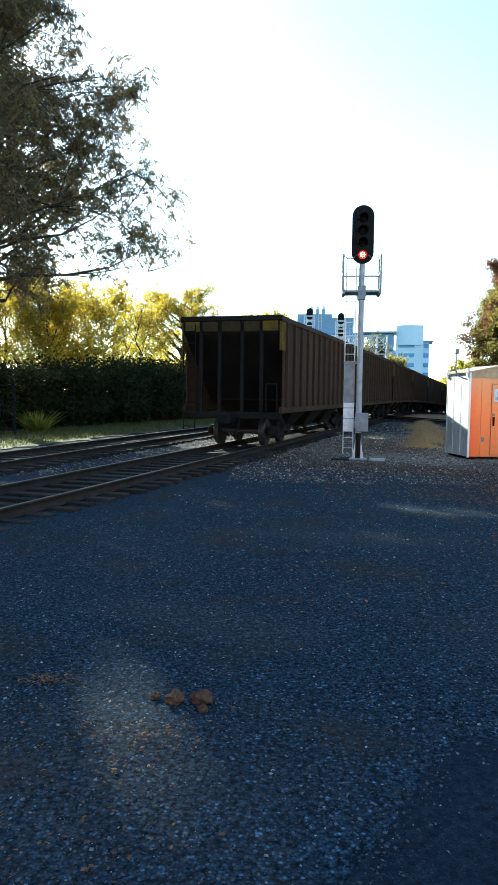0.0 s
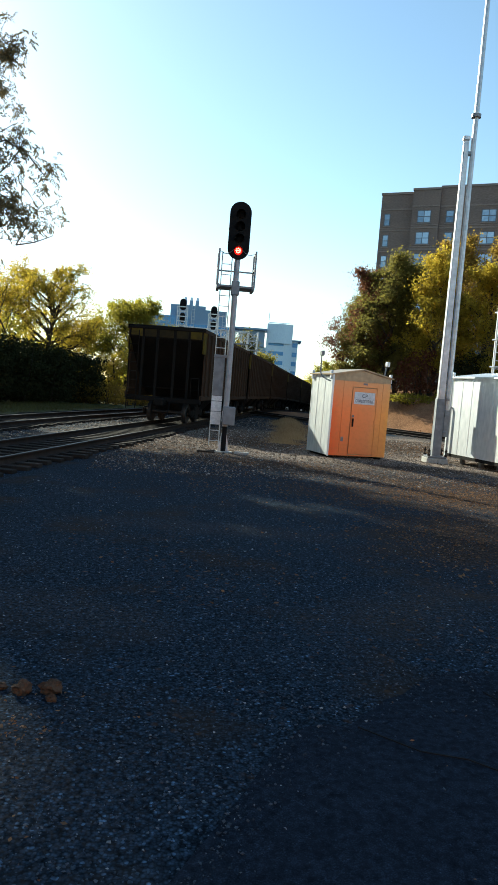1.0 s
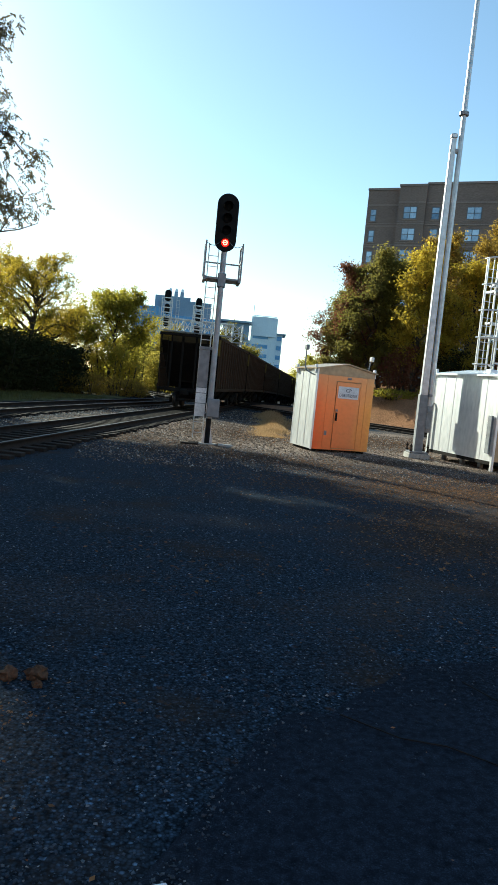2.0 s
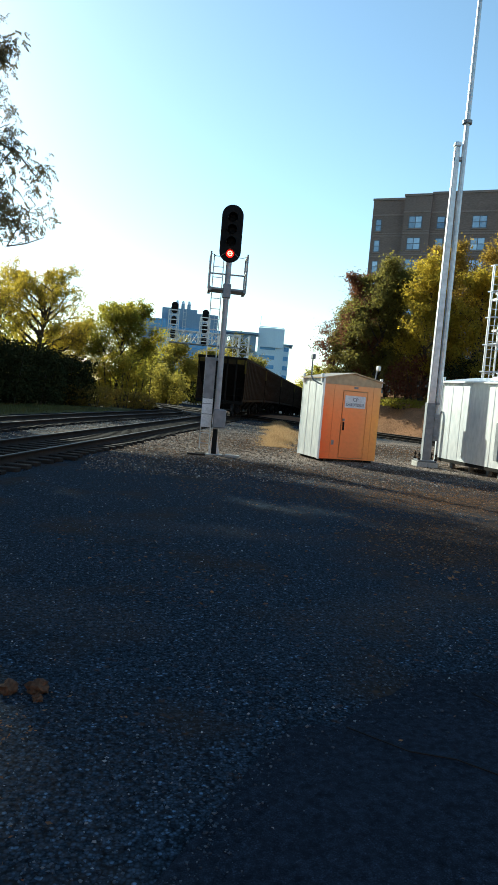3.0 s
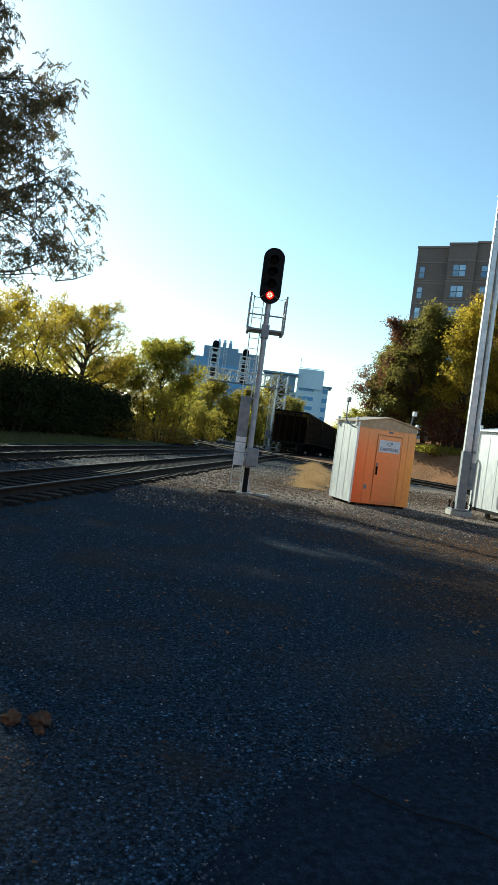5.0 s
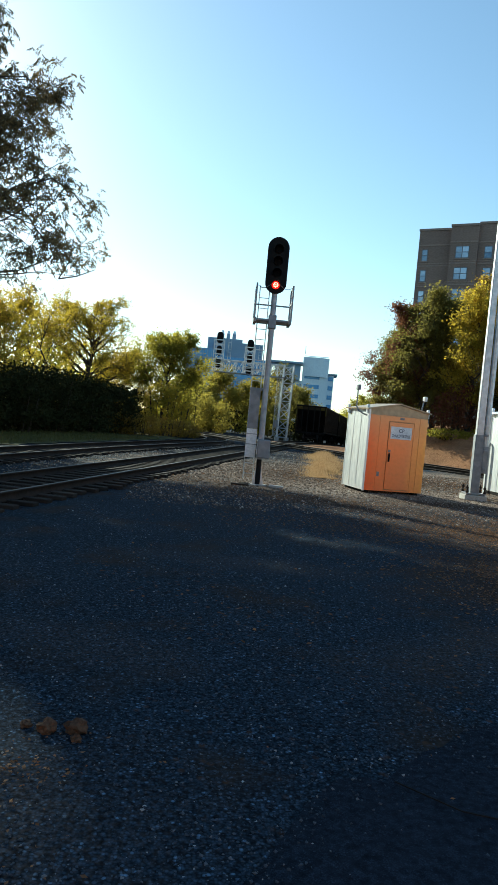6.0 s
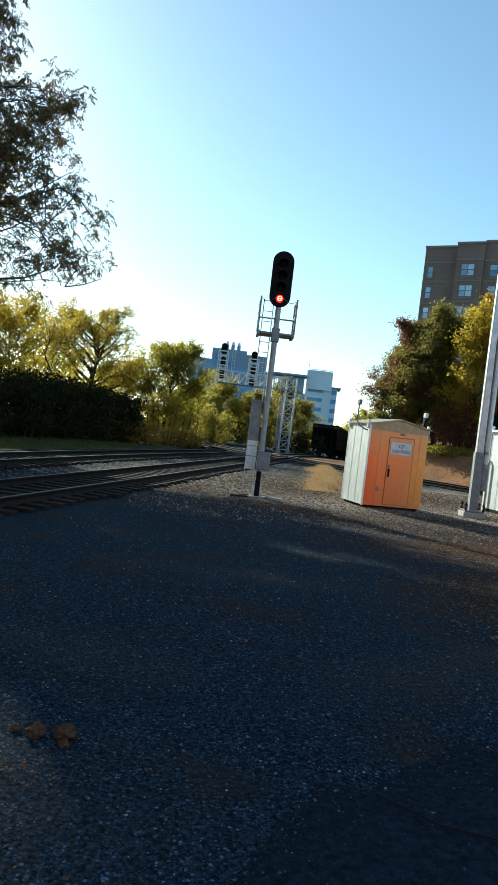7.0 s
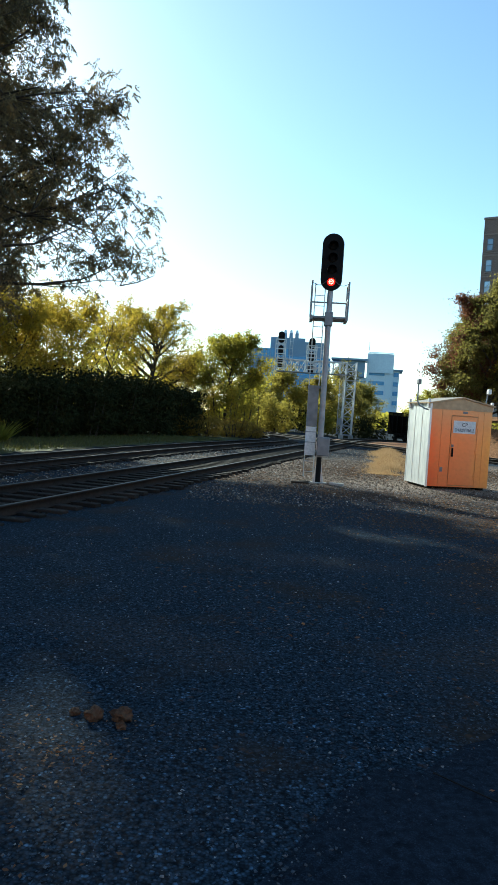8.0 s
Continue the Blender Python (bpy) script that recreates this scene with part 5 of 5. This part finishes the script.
# yellow trees behind the hedge
tree("autumn_tree", "rounded tree turning yellow, bare twigs showing", (-7.6, 58.0), 21, 10.9, 4.3, 0.36, L_YEL, 30000, 0.13, 28, 0.36, 0.24, (0.2, 0), 0.0, 0.4, 0.12)
tree("autumn_tree", "low tree thick with yellow-green leaves", (-5.2, 62.5), 28, 6.6, 3.2, 0.1, L_YEL, 22000, 0.15, 22, 0.16, 0.32)
tree("autumn_tree", "broad tree turning from green to yellow", (-1.3, 61.0), 22, 8.9, 3.8, 0.12, L_GRN, 26000, 0.19, 24, 0.2, 0.36, bare=0.15)
tree("autumn_tree", "low yellow tree over the hedge", (-13.0, 52.0), 23, 9.0, 5.2, 0.12, L_YEL, 26000, 0.18, 22, 0.18, 0.38)
tree("autumn_tree", "low yellow tree over the hedge", (-19.5, 50.0), 24, 10.0, 5.6, 0.12, L_YEL, 22000, 0.2, 22, 0.2, 0.42)
tree("autumn_tree", "low yellow tree over the hedge", (-15.0, 46.5), 27, 8.6, 4.4, 0.12, L_YEL, 22000, 0.17, 22, 0.18, 0.38)
tree("bare_tree", "thin nearly leafless tree behind the hedge", (-9.6, 47.0), 25, 8.5, 2.6, 0.3, L_YEL, 900, 0.15, 14, 0.12, 0.4, (0.3, 0), 0.1, 0.9, 0.6)
for k, (x, y, h, s) in enumerate(((0.5, 84, 6.2, 3.4), (4.5, 83, 7.0, 3.8), (8.6, 84, 6.6, 3.4), (12.2, 87, 9.0, 3.6), (15.6, 92, 7.6, 3.2))):
    tree("willow_tree", "soft yellow-green tree beyond the tracks", (x, y), 31 + k, h, s, 0.03, L_OLV if k == 3 else L_SOFT, 13000, 0.23, 16, 0.16, 0.4)
for k, x in enumerate((-0.5, 4.0, 8.5, 13.0)):
    bush("undergrowth", "dark green scrub under the trees beyond the tracks", [(x, 80.5, 2.3, 2.2, 1.2), (x + 2.2, 81.5, 2.8, 1.9, 1.2)], 130 + k, L_DARK if k % 2 else L_GRN, 2600, 0.26, 4)
# right-hand wood on the bank
for k, (x, y, h, s, mt) in enumerate(((25.6, 96.0, 7.2, 3.6, L_GRN), (29.5, 93.0, 9.4, 4.0, L_OLV), (15.9, 51.0, 8.4, 2.2, L_OLV), (16.3, 51.6, 10.6, 2.7, L_RED), (17.5, 50.0, 11.2, 3.1, L_OLV), (18.8, 50.5, 11.0, 2.4, L_OLV), (19.9, 46.6, 10.9, 2.7, L_YEL), (22.4, 49.0, 12.8, 3.4, L_BRN),
                                       (22.6, 44.6, 9.6, 2.8, L_YEL), (26.0, 48.0, 13.0, 4.0, L_BRN), (28.0, 43.0, 10.5, 4.0, L_OLV), (21.0, 55.0, 10.4, 3.8, L_OLV), (33.5, 45.0, 11, 4.5, L_YEL))):
    tree("autumn_tree", {L_RED: "russet tree on the bank", L_YEL: "yellowing tree on the bank", L_BRN: "brown-gold tree on the bank"}.get(mt, "olive-green tree on the bank"), (x, y), 51 + k, h, s, 0.05, mt, 19000, 0.17, 22, 0.2, 0.36, bare=0.2)
for k, (x, y) in enumerate(((17.6, 45.6), (20.4, 43.6), (23.4, 41.2), (26.6, 38.8), (29.8, 36.6))):
    bush("undergrowth", "dark tangled undergrowth at the top of the bank", [(x + 2.4, y + 1.1, 3.2, 1.9, 1.4), (x + 3.9, y + 0.8, 2.4, 1.4, 1.2), (x + 1.2, y + 1.6, 2.6, 1.3, 1.2)], 70 + k, L_RED if k % 2 == 0 else L_DARK, 7500, 0.17)
    bush("ground_cover", "low green creeper on the bank", [(x + 0.6, y - 0.4, 0.7, 1.8, 0.8), (x + 2.2, y - 1.0, 0.6, 1.4, 0.8)], 80 + k, L_GRN, 3600, 0.14)
# dark hedge
for k, (x, y, h) in enumerate(((-14.2, 30.0, 3.2), (-12.4, 33.0, 3.35), (-10.9, 36.5, 3.5), (-9.4, 40.0, 3.65), (-8.0, 43.5, 3.8), (-6.7, 47.0, 3.8), (-5.0, 50.5, 3.6))):
    bush("hedge", "dense dark evergreen hedge", [(x, y, h, 2.3, 2.6), (x - 1.0, y + 1.4, h * 1.02, 2.0, 2.2), (x + 0.6, y - 1.0, h * 0.92, 1.7, 2.0), (x + 0.9, y + 0.6, h * 0.6, 1.5, 2.0)], 90 + k, L_DARK, 15500, 0.17, 6, "hedge")
bush("yellow_bush", "bright yellow shrub beside the tracks", [(-1.4, 56.0, 4.4, 1.6, 1.4), (-0.1, 57.5, 3.0, 1.2, 1.2), (-3.4, 57.0, 3.4, 1.5, 1.4)], 110, L_YEL, 5200, 0.19)
bush("yellow_bush", "yellow-green shrub beyond the side track", [(1.5, 70.0, 4.0, 2.4, 1.8), (3.6, 71.0, 3.2, 1.8, 1.6)], 112, L_SOFT, 9000, 0.2)
tree("bare_tree", "leafless grey tree at the edge of the wood", (15.0, 52.0), 26, 8.4, 2.0, 0.3, L_RED, 500, 0.12, 14, 0.10, 0.3, (-0.3, 0), 0.1, 0.9, 0.7)
bush("brushwood", "dry brown brush at the track side", [(-2.6, 50.0, 1.7, 1.4, 1.2), (-0.6, 52.0, 1.5, 1.6, 1.0), (-4.0, 49.0, 1.5, 1.2, 1.2), (0.6, 53.5, 1.1, 1.3, 1.0)], 111, L_BRN, 8500, 0.12)


def blades(name, label, rng, centres, height, width, material, category="grass", lean=0.35):
    """Standing grass blades, each a thin tapering strip."""
    n = len(centres)
    a = rng.uniform(0, 6.28, n)
    w = np.stack([np.cos(a), np.sin(a), 0 * a], 1) * width
    tip = np.stack([rng.normal(0, lean, n), rng.normal(0, lean, n), np.ones(n)], 1) * (height * rng.uniform(0.35, 1.2, n))[:, None]
    q = np.stack([centres - w, centres + w, centres + tip * 0.6 + w * 0.7, centres + tip - w * 0.1], 1)
    return tagged(new(name, soup(name, q, 4, material)), label, category, kind="stuff")


rng = np.random.default_rng(5)
a = rng.uniform(0, 1, (46000, 2))
py_ = 24.6 + 20 * a[:, 0] ** 1.3
side = rng.normal(0.5, 0.30, len(a))
px_ = 0.19 * py_ + 0.1 + (0.035 * py_ + 0.4) * side
tall = 0.05 + 0.26 * np.exp(-((side - 0.5) / 0.36) ** 2) * smooth(24.6, 28.5, py_)
keep = (np.sin(px_ * 2.7 + py_) + np.sin(py_ * 0.9 - px_ * 2) + rng.normal(0, 0.9, len(px_)) > -0.2) & (px_ < cross_x(py_) - 2.4) & (px_ > main_x(py_) + 2.3)
px_, py_, tall = px_[keep], py_[keep], tall[keep]
blades("straw_grass", "patch of dry straw-coloured grass between the tracks", rng, np.stack([px_, py_, gz(px_, py_)], 1), tall, 0.007, M_STRAW)

# far woods that close the horizon
rng = np.random.default_rng(8)
az = rng.uniform(-1.35, 1.45, 32000)
far = 135 + 60 * rng.uniform(0, 1, len(az)) + 12 * np.sin(az * 9)
hz = (6.0 + 2.0 * np.sin(az * 23) + 1.6 * np.sin(az * 61 + 1) + 1.0 * np.sin(az * 140)) * np.clip(1.3 - np.abs(az - 0.16) * 0, 0, 2)
hz = np.where((az > -0.10) & (az < 0.32), hz * 0.62, hz * 1.5)
pz = np.minimum(rng.uniform(0, 1, len(az)) ** 0.7, 1) * hz
far_leaves = np.stack([far * np.sin(az), far * np.cos(az), pz - 0.5], 1)
tagged(new("far_woods", soup("far_woods", leaf_quads(rng, far_leaves, 1.3, 0.7), 4, L_GRN)), "distant belt of autumn woods", "trees", kind="stuff")


# ---------------- fence and yucca by the hedge ----------------
def fence(m, n):
    f = thing("fence", "black metal picket fence beside the hedge", "fence", m)
    for k in range(n + 1):
        part("post", boxed(k * 1.9 - 0.04, k * 1.9 + 0.04, -0.04, 0.04, 0, 2.1, 0.01), M_BLACK, f)
    for z in (0.25, 1.0, 2.0):
        part("rail", boxed(0, n * 1.9, -0.02, 0.02, z, z + 0.05), M_BLACK, f)
    me = mesh_of("picket", boxed(-0.01, 0.01, -0.01, 0.01, 0.1, 2.02), M_BLACK)
    for k in range(n * 12):
        p = new("picket", me)
        p.parent = f
        p.location = (0.08 + k * 0.158, -0.02, 0)
    return f


fence(pose(-15.6, 25.2, -0.1, 0, 0, 20), 3)
rng = np.random.default_rng(9)
yc = np.repeat(np.array([[-10.1, 29.4, -0.08]]), 260, 0) + rng.normal(0, 0.12, (260, 3)) * np.array([1, 1, 0])
tagged(blades("yucca", "spiky green yucca at the hedge foot", rng, yc, 0.9, 0.03, L_GRN, "plant", 0.7), kind="thing")
vx, vy = rng.uniform(-12, 0, 30000), rng.uniform(16, 46, 30000)
sd = np.interp(vy, SIDING[:110, 1], SIDING[:110, 0])
keep = (vx < sd - 3.0) & (vx > sd - 8.0)
vx, vy = vx[keep], vy[keep]
blades("verge_grass", "short grass on the verge", rng, np.stack([vx, vy, rough_ground(vx, vy) + 0.02], 1), 0.16, 0.012, L_GRASS)

# ---------------- loose stones, leaves and litter ----------------
n = 52000
r = 1.9 + 17 * rng.uniform(0, 1, n) ** 1.25
a = rng.uniform(-0.42, 0.62, n)
sx, sy = r * np.sin(a), r * np.cos(a)
edge = sy - np.interp(sx, [-9, -1.5, 0.25, 0.83, 1.3, 2.04, 2.6, 4.5, 9], [-1.0, 0.6, 2.3, 3.42, 3.75, 4.15, 4.3, 4.5, 4.7])
keep = (edge > -rng.exponential(0.18, n)) & (sx > main_x(sy) + 1.9)
sx, sy = sx[keep], sy[keep]
size = (0.0045 + 0.0085 * rng.uniform(0, 1, len(sx)) ** 3) * (0.75 + 0.06 * sy)
v, f = pebbles(rng, np.stack([sx, sy, rough_ground(sx, sy) + size * 0.1 + 0.022 * (edge[keep] < 0.05)], 1), size)
tagged(new("loose_gravel", indexed("loose_gravel", v, f, M_STONE)), "loose grey stone chips toned blue for shade on the yard", "gravel", kind="stuff")
# brown-grey stones on the sunlit ground round the signal and between the tracks, tones raised for the sun
m_bs, nt_, b_ = nodes_of("brown stone chips")
gm_ = nt_.nodes.new("ShaderNodeNewGeometry")
nt_.links.new(ramp(nt_, gm_.outputs["Random Per Island"], [(0, (0.05, 0.038, 0.030)), (0.6, (0.17, 0.132, 0.107)), (0.9, (0.32, 0.265, 0.225)), (1, (0.55, 0.50, 0.46))]), b_.inputs["Base Color"])
b_.inputs["Roughness"].default_value, b_.inputs["Specular IOR Level"].default_value = 0.95, 0.08
bx_, by_ = rng.uniform(-1, 16, 38000), 14.5 + 17 * rng.uniform(0, 1, 38000)
tx_, ty_ = rng.uniform(15, 48, 5000), rng.uniform(20, 46, 4000)
bx_, by_ = np.concatenate([bx_, main_x(tx_) - rng.uniform(1.8, 4.0, 5000), main_x(ty_) + rng.uniform(1.4, 5.0, 4000)]), np.concatenate([by_, tx_, ty_])
keep = (np.abs(bx_ - main_x(by_)) > 1.45) & (bx_ < cross_x(by_) - 1.9)
bx_, by_ = bx_[keep], by_[keep]
size = (0.012 + 0.022 * rng.uniform(0, 1, len(bx_)) ** 2) * (0.7 + 0.016 * by_)
v, f = pebbles(rng, np.stack([bx_, by_, rough_ground(bx_, by_) + size * 0.2], 1), size, 0.65)
tagged(new("trackside_stones", indexed("trackside_stones", v, f, m_bs)), "brown-grey stones beside the tracks", "gravel", kind="stuff")
# ballast stones on the beds
spots = []
for path, zf, i0, i1, count in ((MAIN, lambda x, y: main_z(y), 20, 130, 12000), (SIDING, flat_z, 20, 110, 7000)):
    k = rng.integers(i0, i1, count)
    tt = (path[k + 1] - path[k]) / np.linalg.norm(path[k + 1] - path[k], axis=1)[:, None]
    d = np.clip(rng.normal(0, 0.85, count), -2.1, 2.1)
    xy = path[k] + tt * rng.uniform(0, 0.5, (count, 1)) + np.stack([tt[:, 1], -tt[:, 0]], 1) * d[:, None]
    h = np.interp(np.abs(d), [0, 0.9, 1.5, 2.4], [-0.19, -0.20, -0.255, -0.40]) + zf(xy[:, 0], xy[:, 1])
    near_rail = np.abs(np.abs(d) - 0.7525) < 0.1
    spots.append(np.concatenate([xy, h[:, None]], 1)[~near_rail])
spots = np.concatenate(spots)
size = rng.uniform(0.018, 0.042, len(spots))
v, f = pebbles(rng, spots + np.array([0, 0, 0.012]), size, 0.75)
tagged(new("ballast_stones", indexed("ballast_stones", v, f, M_BALLAST)), "angular ballast stones between the ties", "ballast", kind="stuff")
# leaf litter
cl = []
for cx, cy, sxx, syy, n in ((-1.39, 4.11, 0.08, 0.05, 150), (-0.6, 3.45, 0.14, 0.08, 90), (-0.95, 3.5, 0.3, 0.3, 160), (-1.16, 2.75, 0.4, 0.3, 160), (-0.75, 3.14, 0.03, 0.03, 14), (-0.8, 2.56, 0.25, 0.15, 40),
                            (6.5, 13.2, 2.4, 1.2, 7000), (4.4, 8.6, 0.8, 1.6, 1500), (3.4, 17.4, 2.0, 0.8, 2200), (2.0, 7.0, 2.0, 2.4, 260), (0.8, 19.8, 1.4, 1.0, 1200), (9.0, 15.5, 2.5, 1.2, 4500), (6.0, 24.0, 3.0, 3.0, 1800), (10.5, 27.0, 2.5, 2.5, 1500)):
    g = rng.normal(0, 1, (n, 2)) * (sxx, syy) + (cx, cy)
    cl.append(np.stack([g[:, 0], g[:, 1], rough_ground(g[:, 0], g[:, 1]) + rng.uniform(0.008, 0.03, n)], 1))
bank_y = rng.uniform(22, 50, 16000)
bank_x = cross_x(bank_y) + rng.uniform(3.4, 12, 16000)
cl.append(np.stack([bank_x, bank_y, rough_ground(bank_x, bank_y) + 0.04 + rng.uniform(0.01, 0.08, 16000)], 1))
cl = np.concatenate(cl)
q = leaf_quads(rng, cl, np.where(cl[:, 1] < 5, 0.026, np.where(cl[:, 1] < 22, 0.046, 0.085)), 0.6)
q[..., 2] = cl[:, None, 2] + (q[..., 2] - cl[:, None, 2]) * 0.35
tagged(new("leaf_litter", soup("leaf_litter", q, 4, M_DRYLEAF)), "scattered dry brown leaves", "leaves", kind="stuff")


def clod(place, size, seed, label):
    """A crumbly lump, uneven all round."""
    rg = np.random.default_rng(seed)
    bm = bmesh.new()
    bmesh.ops.create_icosphere(bm, subdivisions=3, radius=1)
    o = Vector(rg.uniform(0, 50, 3))
    for vtx in bm.verts:
        k = 1 + 0.5 * noise.noise(vtx.co * 1.7 + o) + 0.3 * noise.noise(vtx.co * 4.5 + o)
        vtx.co = Vector((vtx.co.x * size[0] * k, vtx.co.y * size[1] * k, vtx.co.z * size[2] * k))
    x, y = place
    ob = new("clod", mesh_of("clod", bm, M_CLOD))
    ob.location = (x, y, float(rough_ground(x, y)) + size[2] * 0.7)
    return tagged(ob, label, "clod")


M_CLOD = plain("crumbled brown earth", (0.05, 0.03, 0.021), (0.12, 0.072, 0.045), 0.95, 0, 60, 14, 0.9, 0.01)
clod((-0.56, 3.87), (0.055, 0.05, 0.04), 1, "dark brown clod of earth on gravel")
clod((-0.40, 3.88), (0.062, 0.05, 0.042), 2, "light brown clod of earth on gravel")
clod((-0.39, 3.77), (0.028, 0.024, 0.02), 3, "small orange-brown clod on gravel")
clod((-0.68, 3.92), (0.03, 0.03, 0.02), 4, "small dark brown clod on gravel")


def slab(name, label, category, x, y, turn, l, w, h, material):
    ob = new(name, mesh_of(name, boxed(-l / 2, l / 2, -w / 2, w / 2, 0, h, min(h, w) * 0.2), material))
    ob.matrix_world = pose(x, y, float(rough_ground(x, y)) - 0.005, 2, 1, turn)
    return tagged(ob, label, category)


slab("concrete_block", "pale broken concrete block by the signal foot", "block", 2.88, 19.5, -8, 0.42, 0.16, 0.08, M_CONC)
slab("timber_scrap", "grey weathered timber scrap by the signal foot", "timber", 1.85, 19.5, 4, 0.5, 0.12, 0.06, M_TIE)
slab("timber_scrap", "grey weathered timber scrap by the signal foot", "timber", 2.02, 19.9, 30, 0.35, 0.1, 0.06, M_TIE)
for k, pts in enumerate(([(1.25, 3.45), (1.5, 3.2), (1.72, 3.12), (1.95, 2.9), (2.4, 2.82), (2.9, 2.6)], [(2.2, 3.9), (2.35, 3.5), (2.6, 3.3), (2.62, 2.9)])):
    bm = bmesh.new()
    for (xa, ya), (xb, yb) in zip(pts, pts[1:]):
        d = math.degrees(math.atan2(yb - ya, xb - xa))
        box(bm, 0, math.hypot(xb - xa, yb - ya), -0.003, 0.003, -0.004, 0.002, 0, pose(xa, ya, 0.023, 0, 0, d))
    tagged(new("asphalt_crack", mesh_of("asphalt_crack", bm, M_BLACK)), "dark crack across the worn asphalt", "crack", kind="structure")
slab("paper_scrap", "crumpled white paper scrap on asphalt", "paper", 0.17, 2.17, 12, 0.15, 0.10, 0.03, M_WHITE)

# ---------------- ties, the pieces of the tracks ----------------
tie_bm = boxed(-1.3, 1.3, -0.115, 0.115, -0.33, -0.155, 0.012)
tie_mesh = mesh_of("tie", tie_bm, M_TIE)
rng = np.random.default_rng(77)
for (top, p, t, z), i0, i1 in TRACKS:
    s_ = np.concatenate([[0], np.cumsum(np.linalg.norm(np.diff(p, axis=0), axis=1))])
    for q in np.arange(s_[i0], s_[i1], 0.56):
        x, y, h = np.interp(q, s_, p[:, 0]), np.interp(q, s_, p[:, 1]), np.interp(q, s_, z)
        k = min(int(np.searchsorted(s_, q)), len(t) - 1)
        o = new("tie", tie_mesh)
        o.parent = top
        o.matrix_local = pose(x, y, h + 0.012, 0, 0, math.degrees(math.atan2(t[k, 1], t[k, 0])) - 90 + rng.normal(0, 0.6)) @ Matrix.Translation((rng.normal(0, 0.04), 0, 0))


# ---------------- what moves ----------------
def motions():
    times = [k * 0.5 for k in range(17)]
    for n, car in enumerate(cars):
        walk(car, [(t, car_pose(train_y(t, n))) for t in times])
    for car in cars[:2]:
        for w in [o for o in car.children if o.name.startswith("wheelset")]:
            spot = w.location.copy()
            walk(w, [(k / 15, pose(*spot, -math.degrees((train_y(k / 15, 0) - train_y(0, 0)) * 1.04 / WHEEL_R))) for k in range(121)])


motions()
